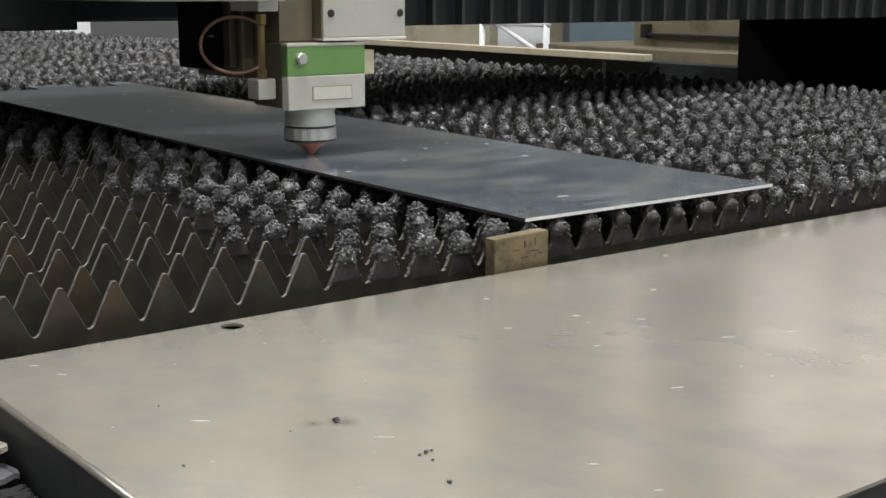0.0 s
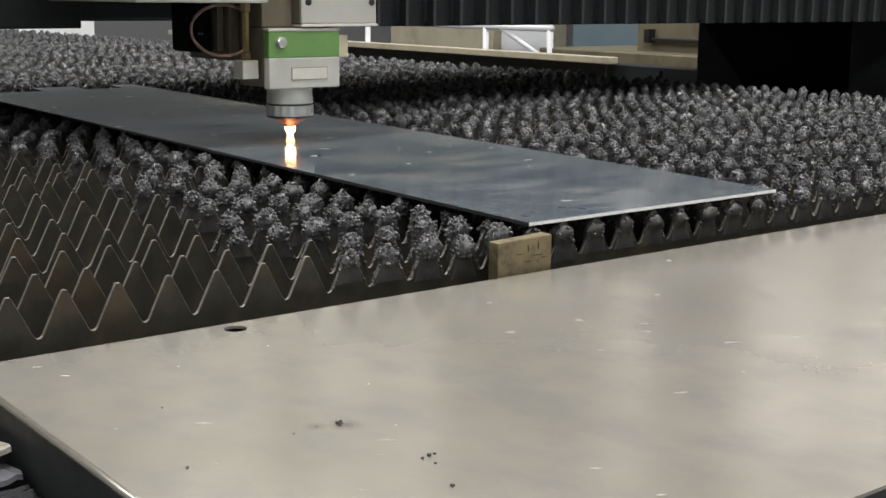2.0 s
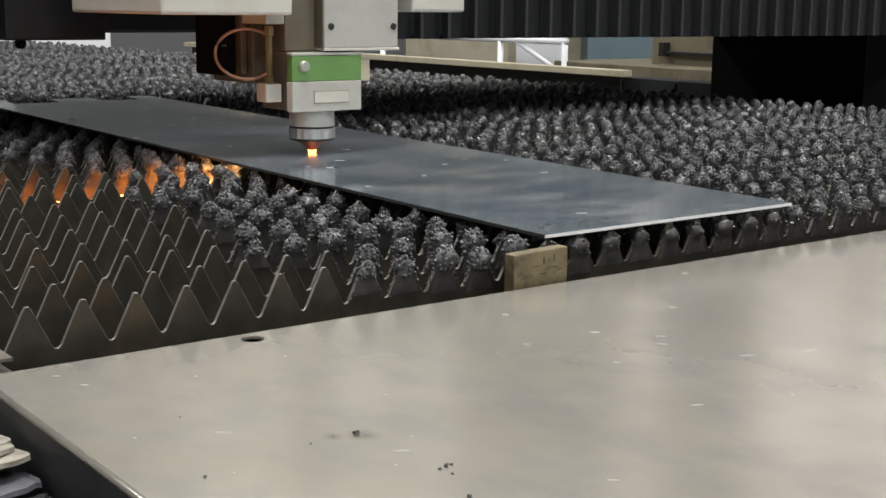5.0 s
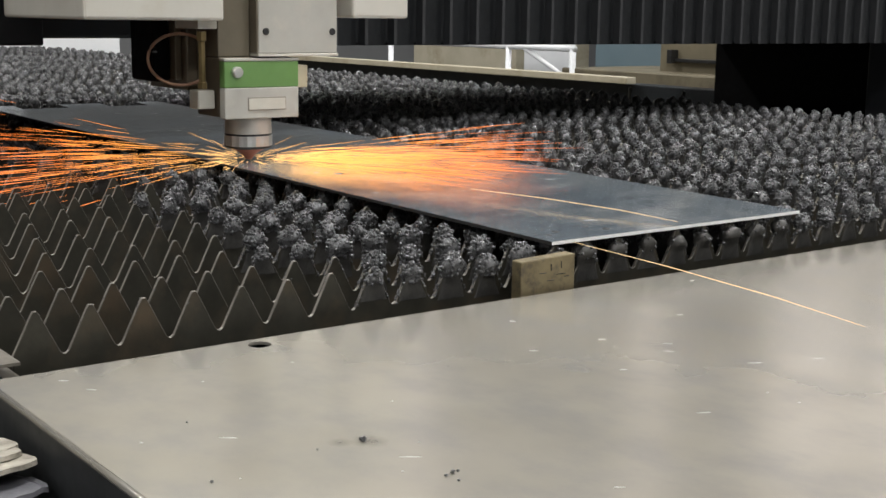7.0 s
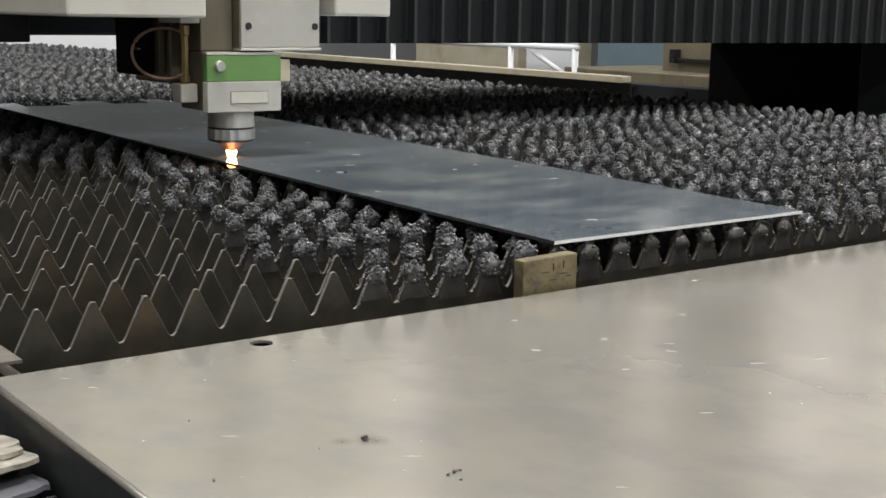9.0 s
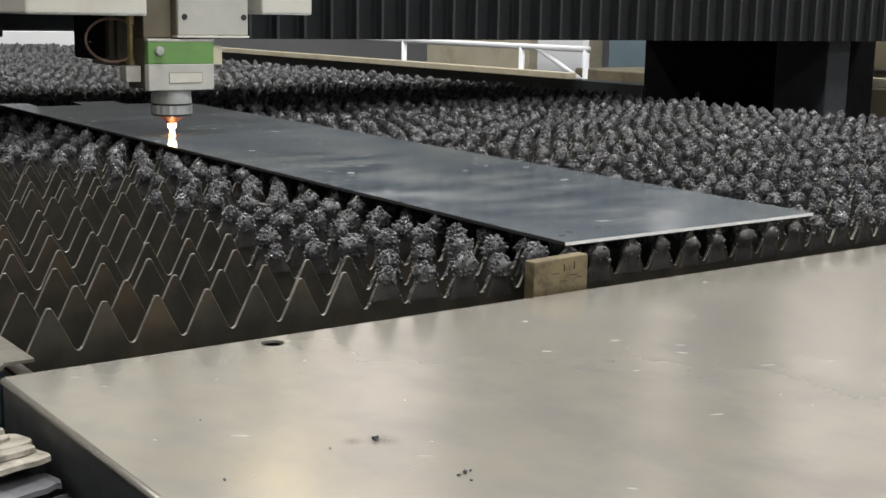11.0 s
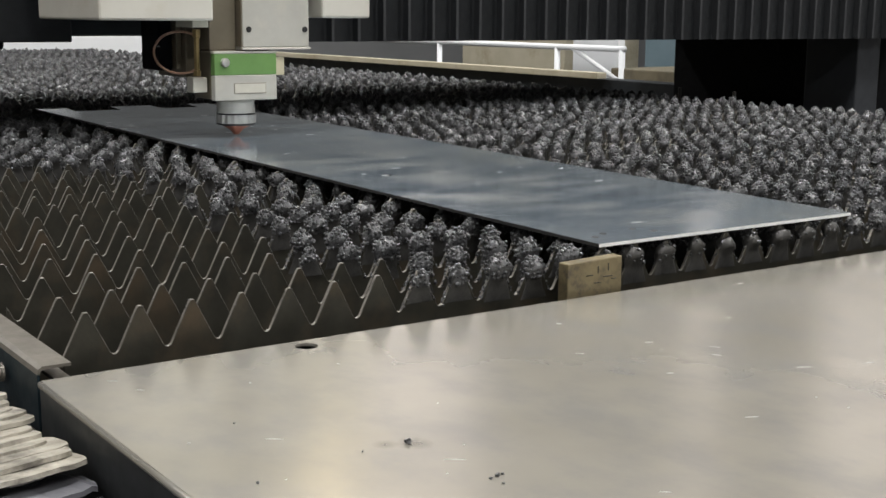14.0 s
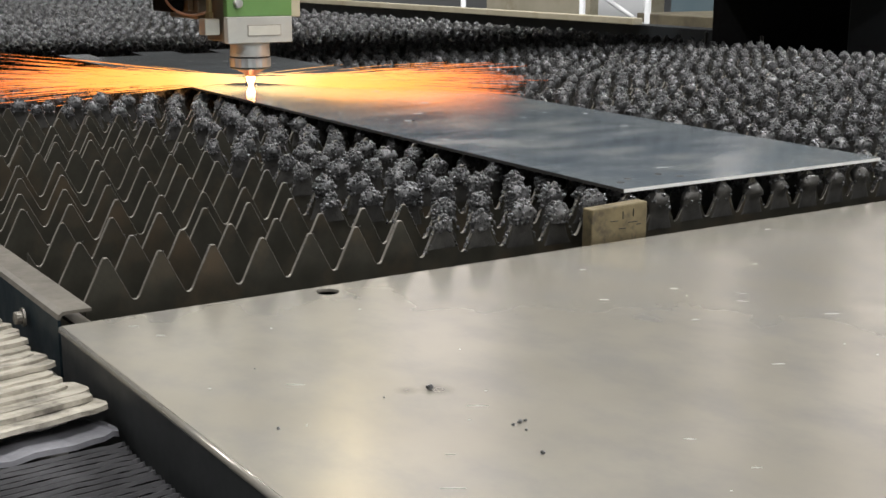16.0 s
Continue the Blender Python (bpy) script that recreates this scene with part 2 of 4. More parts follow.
def box(x0, x1, y0, y1, z0, z1, bev=0.0, seg=2, bm=None):
    bm = bm or bmesh.new()
    r = bmesh.ops.create_cube(bm, size=1.0)
    vs = r["verts"]
    for v in vs:
        v.co = Vector((x0 + (v.co.x + 0.5) * (x1 - x0), y0 + (v.co.y + 0.5) * (y1 - y0), z0 + (v.co.z + 0.5) * (z1 - z0)))
    if bev:
        es = list({e for v in vs for e in v.link_edges})
        bmesh.ops.bevel(bm, geom=es, offset=bev, segments=seg, affect="EDGES", profile=0.5)
    return bm


def turned(profile, n=32, bm=None, m=None):
    """A lathe body about z from (radius, z) pairs, closed at its ends."""
    bm = bm or bmesh.new()
    rings = []
    for r, z in profile:
        if r < 1e-6:
            rings.append([bm.verts.new((0, 0, z))])
        else:
            rings.append([bm.verts.new((r * math.cos(2 * math.pi * k / n), r * math.sin(2 * math.pi * k / n), z)) for k in range(n)])
    for a, b in zip(rings, rings[1:]):
        for k in range(n):
            q = (k + 1) % n
            if len(a) == 1 and len(b) == 1:
                continue
            if len(a) == 1:
                bm.faces.new((a[0], b[q], b[k]))
            elif len(b) == 1:
                bm.faces.new((a[k], a[q], b[0]))
            else:
                bm.faces.new((a[k], a[q], b[q], b[k]))
    for ring, flip in ((rings[0], True), (rings[-1], False)):
        if len(ring) > 1:
            bm.faces.new(list(reversed(ring)) if flip else ring)
    bmesh.ops.recalc_face_normals(bm, faces=bm.faces[:])
    if m is not None:
        bmesh.ops.transform(bm, matrix=m, verts=bm.verts[:])
    return bm


def tube(points, radius, n=8, bm=None, closed=False):
    """A round bar along points; radius may be a list."""
    bm = bm or bmesh.new()
    pts = [Vector(p) for p in points]
    rings = []
    for i, p in enumerate(pts):
        if closed:
            d = pts[(i + 1) % len(pts)] - pts[i - 1]
        else:
            d = pts[min(i + 1, len(pts) - 1)] - pts[max(i - 1, 0)]
        d.normalize()
        up = Vector((0, 0, 1)) if abs(d.z) < 0.9 else Vector((1, 0, 0))
        a = d.cross(up).normalized()
        b = d.cross(a)
        r = radius[i] if isinstance(radius, (list, tuple)) else radius
        rings.append([bm.verts.new(p + (a * math.cos(2 * math.pi * k / n) + b * math.sin(2 * math.pi * k / n)) * r) for k in range(n)])
    pairs = list(zip(rings, rings[1:])) + ([(rings[-1], rings[0])] if closed else [])
    for a, b in pairs:
        for k in range(n):
            bm.faces.new((a[k], a[(k + 1) % n], b[(k + 1) % n], b[k]))
    if not closed:
        bm.faces.new(list(reversed(rings[0])))
        bm.faces.new(rings[-1])
    bmesh.ops.recalc_face_normals(bm, faces=bm.faces[:])
    return bm


def slab(outline, holes, z0, z1, edge_index=1):
    """A flat plate with through holes; its rim takes the second material."""
    bm = bmesh.new()
    edges = []
    for loop in [outline] + holes:
        vs = [bm.verts.new((x, y, z1)) for x, y in loop]
        edges += [bm.edges.new((vs[i], vs[(i + 1) % len(vs)])) for i in range(len(vs))]
    bmesh.ops.triangle_fill(bm, edges=edges, use_beauty=True)
    top = bm.faces[:]
    for f in top:
        if f.normal.z < 0:
            f.normal_flip()
    ex = bmesh.ops.extrude_face_region(bm, geom=top)
    moved = [g for g in ex["geom"] if isinstance(g, bmesh.types.BMVert)]
    for v in moved:
        v.co.z = z0
    bmesh.ops.recalc_face_normals(bm, faces=bm.faces[:])
    for f in bm.faces:
        f.material_index = edge_index if abs(f.normal.z) < 0.5 else 0
    return bm


def circle(x, y, r, n=28):
    return [(x + r * math.cos(2 * math.pi * k / n), y + r * math.sin(2 * math.pi * k / n)) for k in range(n)]


# ---- hall ----
def hall():
    def wall(name, *b, mat=M_WALL):
        ob = new(name, mesh_of(box(*b), name, mat))
        return tagged(ob, kind="structure", label="plain painted workshop hall " + name.split("_")[0], category=name.split("_")[0])
    wall("floor", -7, 9, -7, 11, -1.0, -0.9, mat=M_FLOOR)
    wall("wall_north", -7, 9, 11, 11.2, -0.9, 7.4)
    wall("wall_south", -7, 9, -7.2, -7, -0.9, 7.4)
    wall("wall_east", 9, 9.2, -7, 11, -0.9, 7.4)
    wall("wall_west", -7.2, -7, -7, 11, -0.9, 7.4)
    wall("ceiling", -7, 9, -7, 11, 7.4, 7.6)
    dark = new("wall_cladding", mesh_of(box(8.90, 8.99, 6.75, 10.99, -0.9, 7.39), "wall_cladding", M_CLAD))
    tagged(dark, "dark grey corrugated wall cladding of the hall", "wall", kind="structure")
    panes = ((5.97, 6.42, 10.93, 10.98, 2.4, 6.9, M_PANE_WARM), (6.66, 8.25, 10.93, 10.98, 2.4, 6.9, M_PANE_DIM),
             (8.84, 8.89, 7.80, 8.15, 2.2, 5.2, M_PANE_DIM), (8.92, 8.98, 5.72, 6.55, 2.2, 4.6, M_PANE_DIM), (8.92, 8.98, 4.6, 5.50, 2.2, 4.6, M_PANE_DIM))
    for k, b in enumerate(panes):
        w = new("window_%d" % (k + 1))
        tagged(w, "tall bright window in the hall wall", "window", kind="structure")
        part("pane", box(*b[:6]), b[6], w)


def ceiling_lamps():
    first = None
    spots = [(-3.6, -4.5, 0.8), (0.2, -4.5, 1.2), (4.2, -4.5, 1.4), (-3.6, -0.4, 0.7), (0.2, -0.4, 1.2), (4.4, -0.4, 1.8), (-2.0, 5.0, 1.5), (2.2, 3.3, 0.8), (7.4, 1.8, 0.8)]
    for x, y, strong in spots:
        if first is None:
            lamp = thing("ceiling_lamp", "long white workshop strip lamp hanging under the ceiling", "lamp", "ceiling lamps", at=(x, y, 3.9))
            part("housing", box(-0.75, 0.75, -0.14, 0.14, 0.012, 0.09, 0.01), M_WHITE, lamp)
            part("diffuser", box(-0.72, 0.72, -0.12, 0.12, -0.012, 0.010, 0.004), M_LAMP, lamp, "glowing lamp diffuser")
            for sx in (-0.6, 0.6):
                part("hanger", tube([(sx, 0, 0.08), (sx, 0, 3.5)], 0.006, 6), M_STEEL, lamp)
            first = lamp
        else:
            copy_thing(first, pose(x, y, 3.9))
        li = bpy.data.lights.new("strip_light", "AREA")
        li.shape, li.size, li.size_y = "RECTANGLE", 1.44, 0.24
        li.energy = LAMP_WATT * strong
        li.color = (1.0, 0.985, 0.972)
        lo = new("strip_light", li)
        lo.location = (x, y, 3.88)


# ---- bed ----
PITCH = 0.030
TIP, VALLEY, FOOT = 0.0255, 0.0010, -0.060
BED_X = (0.022, 1.66)
ROWS = [0.0255, 0.071, 0.126, 0.180, 0.237, 0.296, 0.349, 0.408, 0.458] + [0.458 + 0.055 * k for k in range(1, 76)]
PHASE = [0.0045, 0.0055, 0.0130, 0.0050, 0.0190, 0.0055, 0.0190, 0.0210, 0.0200]


def slat_mesh(phase, thick, rnd):
    """One serrated strip: blunt tips, rounded roots, slightly uneven heights."""
    n0 = int(math.floor((BED_X[0] - phase) / PITCH)) - 1
    n1 = int(math.ceil((BED_X[1] - phase) / PITCH)) + 1
    prof = []
    for k in range(n0, n1 + 1):
        x = phase + k * PITCH
        j = rnd.uniform(-0.0006, 0.0004)
        for dx, z in ((-0.0128, VALLEY + 0.0012), (-0.0022, TIP - 0.0022 + j), (-0.0011, TIP - 0.0005 + j), (0.0011, TIP - 0.0005 + j), (0.0022, TIP - 0.0022 + j),
                      (0.0128, VALLEY + 0.0012), (0.0142, VALLEY), (0.0158, VALLEY)):
            prof.append((x + dx, z))
    def cut(p, q, at):
        return (at, p[1] + (q[1] - p[1]) * (at - p[0]) / (q[0] - p[0]))
    inner = [i for i, p in enumerate(prof) if BED_X[0] < p[0] < BED_X[1]]
    i0, i1 = inner[0], inner[-1]
    prof = [cut(prof[i0 - 1], prof[i0], BED_X[0])] + prof[i0:i1 + 1] + [cut(prof[i1], prof[i1 + 1], BED_X[1])]
    h, c = thick / 2, 0.00030
    verts, faces, rim = [], [], []
    for i, (x, z) in enumerate(prof):
        p, q = prof[max(i - 1, 0)], prof[min(i + 1, len(prof) - 1)]
        ln = math.hypot(q[0] - p[0], q[1] - p[1])
        nx, nz = -(q[1] - p[1]) / ln, (q[0] - p[0]) / ln
        verts += [(x - nx * c, -h, z - nz * c), (x, -h + c, z), (x, h, z), (x, -h, FOOT), (x, h, FOOT)]
    for i in range(len(prof) - 1):
        a, b = 5 * i, 5 * i + 5
        faces += [(a, a + 3, b + 3, b), (a, b, b + 1, a + 1), (a + 1, b + 1, b + 2, a + 2), (a + 2, b + 2, b + 4, a + 4), (a + 3, a + 4, b + 4, b + 3)]
        rim += [0, 2, 1, 0, 0]
    e = 5 * (len(prof) - 1)
    faces += [(0, 1, 2, 4, 3), (e, e + 3, e + 4, e + 2, e + 1)]
    rim += [0, 0]
    me = bpy.data.meshes.new("slat")
    me.from_pydata(verts, [], faces)
    me.materials.append(M_SLAT)
    me.materials.append(M_SLAT_EDGE)
    me.materials.append(M_SLAT_RIM)
    me.polygons.foreach_set("material_index", rim)
    me.update()
    return me


def crust_amount(x, y):
    """How far a tooth at (x, y) is buried in slag: 0 clean, 1 a full lump."""
    edge = 0.205 + 0.16 * min(y, 0.55)
    if y < 0.1:
        edge += 0.055 * (1 - y / 0.1)
    if y > 0.6:
        edge = 0.29 - 0.75 * (y - 0.6)
    return min(1.0, max(0.0, (x - edge + 0.035) / 0.105 + 0.22 * math.sin(9 * x + 31 * y)))


_g = (1 + 5 ** 0.5) / 2
NUB_V = np.array([(-1, _g, 0), (1, _g, 0), (-1, -_g, 0), (1, -_g, 0), (0, -1, _g), (0, 1, _g), (0, -1, -_g), (0, 1, -_g),
                  (_g, 0, -1), (_g, 0, 1), (-_g, 0, -1), (-_g, 0, 1)]) / 1.902
NUB_F = np.array([(0, 11, 5), (0, 5, 1), (0, 1, 7), (0, 7, 10), (0, 10, 11), (1, 5, 9), (5, 11, 4), (11, 10, 2), (10, 7, 6), (7, 1, 8),
                  (3, 9, 4), (3, 4, 2), (3, 2, 6), (3, 6, 8), (3, 8, 9), (4, 9, 5), (2, 4, 11), (6, 2, 10), (8, 6, 7), (9, 8, 1)])


def tooth_half(z):
    """Half the width of a bare tooth at height z."""
    return 0.0022 + 0.0100 * min(1.0, max(0.0, (TIP - 0.0022 - z) / (TIP - VALLEY - 0.0034)))


def crust_mesh(y, phase, rings, segs, nubs, rnd):
    """Slag on the teeth of one slat, as one mesh: beads along the edges where it is thin, knobbly heads where it is thick."""
    V, F, shade_index = [], [], []
    base = 0
    n0 = int(math.floor((BED_X[0] - phase) / PITCH)) + 1
    n1 = int(math.ceil((BED_X[1] - phase) / PITCH)) - 1
    ang = np.arange(segs) * 2 * np.pi / segs

    def nub(c, size, lid=None):
        nonlocal base
        nv = np.array(c) + NUB_V * size * np.random.uniform(0.7, 1.3, (12, 1)) * np.random.uniform(0.8, 1.25, (1, 3))
        if lid is not None:
            nv[:, 2] = np.minimum(nv[:, 2], lid)
        V.append(nv)
        F.extend((NUB_F + base).tolist())
        shade_index.extend([0] * 20)
        base += 12

    for k in range(n0, n1 + 1):
        x = phase + k * PITCH
        am = crust_amount(x, y)
        under = 0.375 < x < 0.67 + 0.04 * y and y < 1.40
        lid = TIP - 0.0003 if under else None
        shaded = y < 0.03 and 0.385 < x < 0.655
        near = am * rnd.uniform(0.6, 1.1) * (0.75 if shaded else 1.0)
        # beads and burrs along both slopes
        if y < 0.9 and near < 0.75:
            many = int(10 + 75 * min(near, 0.5)) if near > 0.05 or rnd.random() < 0.5 else 4
            for _ in range(many):
                u = rnd.random() ** 0.75
                z = VALLEY + 0.003 + (TIP - VALLEY - 0.003) * u
                side = 1 if rnd.random() < 0.6 else -1
                r = rnd.uniform(0.0003, 0.0006) + 0.0009 * min(near, 0.5) * rnd.random()
                nub((x + side * tooth_half(z), rnd.uniform(-0.0013, 0.0013), z), r, lid)
        if near < 0.22:
            continue
        full = min(1.0, (near - 0.15) / 0.45)
        top = TIP + (rnd.uniform(-0.0045, -0.0010) if under else rnd.uniform(-0.0030, 0.0045) * full)
        low = VALLEY - 0.004 + (1 - full) * 0.012
        s = 1 - (1 - np.linspace(0, 1, rings)) ** 1.5
        zz = low + (top - low) * s
        u = np.clip((s - 0.58) / 0.43, 0, 1)
        dome = np.sqrt(np.clip(1 - u ** 2.6, 0.02, 1))
        bare = np.array([tooth_half(z) for z in zz])
        head = rnd.uniform(0.0068, 0.0104)
        waist = head - rnd.uniform(0.0003, 0.0024)
        stout = np.where(s < 0.5, 0.0130 + (waist - 0.0130) * (s / 0.5), waist + (head - waist) * np.clip((s - 0.5) / 0.25, 0, 1))
        rx = ((bare + 0.0007) * (1 - full) + np.maximum(stout, bare * 0.8) * full) * dome
        swell = np.clip((s - 0.38) / 0.36, 0, 1) ** 1.2
        ry = (0.0019 + rnd.uniform(0.0030, 0.0052) * full * swell) * dome
        p1, p2 = rnd.uniform(0, 6.28), rnd.uniform(0, 6.28)
        lump = 1 + swell[:, None] * (0.13 * np.sin(3 * ang[None, :] + p1 + 5 * s[:, None]) + 0.10 * np.sin(5 * ang[None, :] + p2 - 9 * s[:, None]))
        rr = lump + np.random.uniform(-0.09, 0.09, (rings, segs)) * swell[:, None]
        lean = rnd.uniform(-0.0018, 0.0018)
        X = x + lean * s[:, None] + rx[:, None] * np.sign(np.cos(ang)) * np.abs(np.cos(ang)) ** 0.8 * rr
        Y = ry[:, None] * np.sign(np.sin(ang)) * np.abs(np.sin(ang)) ** 0.8 * rr
        Z = zz[:, None] + np.random.uniform(-0.0005, 0.0005, (rings, segs)) * swell[:, None]
        P = np.stack([X, Y, Z], -1)
        V.append(P.reshape(-1, 3))
        for r in range(rings - 1):
            for q in range(segs):
                q2 = (q + 1) % segs
                F.append((base + r * segs + q, base + r * segs + q2, base + (r + 1) * segs + q2, base + (r + 1) * segs + q))
                # lower half, or whole lump under the sheet's front edge: shade-darkened slag
                shade_index.append(1 if s[r] < 0.5 or shaded else 0)
        F.append(tuple(base + (rings - 1) * segs + q for q in range(segs)))
        shade_index.append(0)
        base += rings * segs
        big = 1.0 if nubs > 60 else 1.5
        first = int(rings * 0.42)
        for _ in range(int(nubs * (0.35 + 0.65 * full) * (0.2 if shaded else 1.0))):
            if rnd.random() < 0.22:
                z = VALLEY + (TIP * 0.6 - VALLEY) * rnd.random()
                side = rnd.choice((-1, 1))
                nub((x + side * (tooth_half(z) + 0.0004), rnd.uniform(-0.0020, 0.0020), z), rnd.uniform(0.0006, 0.0013) * big, lid)
                continue
            r = rnd.randrange(first, rings)
            c = P[r, rnd.randrange(segs)]
            size = rnd.uniform(0.0007, 0.0017) * big
            nub(c + np.array((rnd.uniform(-0.0007, 0.0007), rnd.uniform(-0.0004, 0.0004), rnd.uniform(-0.0008, 0.0006))), size, lid)
    if not V:
        return None
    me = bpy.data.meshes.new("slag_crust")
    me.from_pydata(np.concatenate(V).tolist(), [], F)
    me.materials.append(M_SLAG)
    me.materials.append(M_SLAG_SHADED)
    me.polygons.foreach_set("material_index", shade_index)
    me.polygons.foreach_set("use_smooth", [True] * len(me.polygons))
    me.update()
    return me


def slat_bed():
    bed = thing("slat_bed", "laser cutter bed of serrated steel slats crusted with slag", "cutting bed")
    rnd = random.Random(5)
    for i, y in enumerate(ROWS):
        phase = PHASE[i] if i < len(PHASE) else rnd.uniform(0, PITCH)
        if i >= len(PHASE):
            y += rnd.uniform(-0.003, 0.003)
        slat = new("slat", slat_mesh(phase, 0.0024, rnd))
        slat.location = (0, y, 0)
        slat.parent = bed
        detail = (11, 14, 120) if y < 0.5 else (10, 12, 64) if y < 0.95 else (8, 10, 30) if y < 1.7 else (6, 8, 8)
        me = crust_mesh(y, phase, *detail, rnd)
        if me:
            c = new("slag_crust", me)
            c.parent = slat
            c["label"] = "rough grey slag crust on the teeth"
    end = ROWS[-1] + 0.05
    part("side_rail", box(BED_X[1] + 0.002, BED_X[1] + 0.012, 0.0, end, -0.12, -0.004, 0.001), M_CHANNEL, bed)
    return bed


def slag_tray():
    tr = thing("slag_tray", "dark steel slag tray under the slats", "tray")
    end = ROWS[-1] + 0.08
    part("tray_floor", box(-0.05, 1.72, 0.004, end, -0.20, -0.18), M_TRAY, tr)
    part("collecting_bin", bin_mesh(), M_TRAY, tr)
    part("end_plate", box(-0.05, 1.72, end, end + 0.02, -0.40, -0.03), M_TRAY, tr)


def bin_mesh():
    bm = box(-0.30, 1.60, 0.10, 1.40, -0.86, -0.84)
    for b in ((-0.32, -0.30, 0.10, 1.40), (1.60, 1.62, 0.10, 1.40), (-0.32, 1.62, 0.08, 0.10), (-0.32, 1.62, 1.40, 1.42)):
        box(*b, -0.86, -0.20, bm=bm)
    return bm


def cover_plate():
    pl = thing("cover_plate", "worn bare metal cover plate in front of the slats", "metal plate")
    hole = circle(0.1445, -0.0135, 0.0064)
    out = [(0.002, -0.358), (1.95, -0.358), (1.95, -0.0015), (0.002, -0.0015)]
    bm = slab(out, [hole], -0.0016, 0.0)
    part("top_sheet", bm, [M_PLATE, M_PLATE], pl)
    part("rounded_edge", tube([(0.002, -0.358, -0.0021), (0.002, -0.0015, -0.0021)], 0.002, 10), M_PLATE, pl, smooth=True)
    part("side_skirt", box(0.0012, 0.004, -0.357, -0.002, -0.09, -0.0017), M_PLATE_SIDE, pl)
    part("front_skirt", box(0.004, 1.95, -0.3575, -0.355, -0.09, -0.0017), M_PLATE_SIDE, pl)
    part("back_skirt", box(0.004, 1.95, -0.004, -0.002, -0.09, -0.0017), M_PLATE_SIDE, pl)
    # base that carries plate and bed
    base = thing("pedestal", "dark steel pedestal under the plate and the bed", "pedestal")
    part("base_body", box(0.006, 1.94, -0.35, -0.006, -0.9, -0.092), M_TRAY, base)
    part("leg", box(1.74, 1.80, 0.0, 4.5, -0.9, -0.12), M_TRAY, base)
    part("leg", box(-0.14, -0.08, 0.16, 4.5, -0.9, -0.12), M_TRAY, base)
    return pl


def debris():
    rnd = random.Random(11)
    def lump(name, x, y, r, label, mat):
        bm = bmesh.new()
        bmesh.ops.create_icosphere(bm, subdivisions=2, radius=r)
        for v in bm.verts:
            v.co *= 1 + rnd.uniform(-0.28, 0.28)
            v.co.z = max(v.co.z * 0.8 + r * 0.5, 0.0)
        ob = new(name, mesh_of(bm, name, mat))
        ob.location = (x, y, 0.0002)
        tagged(ob, label, "debris", "debris on the plate")
    lump("slag_bead", 0.104, -0.179, 0.0016, "dark burnt slag bead stuck on the plate", M_SLAG)
    for x, y, r in ((0.112, -0.232, 0.0014), (0.108, -0.233, 0.0010), (0.109, -0.240, 0.0008), (0.100, -0.262, 0.0012), (0.115, -0.2315, 0.0009),
                    (0.029, -0.187, 0.0009), (0.082, -0.178, 0.0006), (0.053, -0.115, 0.0006), (0.375, -0.107, 0.0007)):
        lump("metal_chip", x, y, r * 0.75, "small metal chip lying on the plate", M_SLAG)


def wear(owner, x0, x1, y0, y1, z, n, lean, seed):
    """Short bright scratches and specks on a bare metal face."""
    rnd = random.Random(seed)
    bm = bmesh.new()
    for k in range(n):
        x, y = rnd.uniform(x0, x1), rnd.uniform(y0, y1)
        L = rnd.uniform(0.0008, 0.0016) if k % 2 else rnd.uniform(0.004, 0.012)
        a = math.radians(rnd.gauss(lean, 9))
        w = rnd.uniform(0.00012, 0.00024)
        d, e = Vector((math.cos(a), math.sin(a), 0)) * L / 2, Vector((-math.sin(a), math.cos(a), 0)) * w
        c = Vector((x, y, z + 0.00025))
        lo = [bm.verts.new(c + q - Vector((0, 0, 0.0004))) for q in (-d, e, d, -e)]
        hi = [bm.verts.new(c + q * 0.8) for q in (-d, e, d, -e)]
        bm.faces.new(hi)
        for i in range(4):
            bm.faces.new((lo[i], lo[(i + 1) % 4], hi[(i + 1) % 4], hi[i]))
    bmesh.ops.recalc_face_normals(bm, faces=bm.faces[:])
    tagged(part("scratches", bm, M_SCRATCH, owner, "fine bright scratches and specks"), kind="stuff")


def stop_block():
    st = thing("stop_block", "worn brass-coloured stop block between plate and slats", "metal block")
    bm = box(0.3465, 0.3935, 0.004, 0.014, -0.050, 0.0215, 0.0008, 2)
    for v in bm.verts:
        if v.co.z > 0.015:
            v.co.z += (v.co.x - 0.3465) * 0.03
    part("bar", bm, M_BLOCK, st)
    for sx, sz, ln, up in ((0.362, 0.012, 0.006, 0), (0.372, 0.013, 0.0005, 1), (0.377, 0.010, 0.008, 0), (0.381, 0.014, 0.0005, 1), (0.369, 0.0065, 0.006, 0),
                           (0.384, 0.008, 0.004, 0)):
        b = (sx, sx + ln, 0.0036, 0.0042, sz, sz + (0.005 if up else 0.0005))
        part("scored_mark", box(*b), M_SCREW, st)


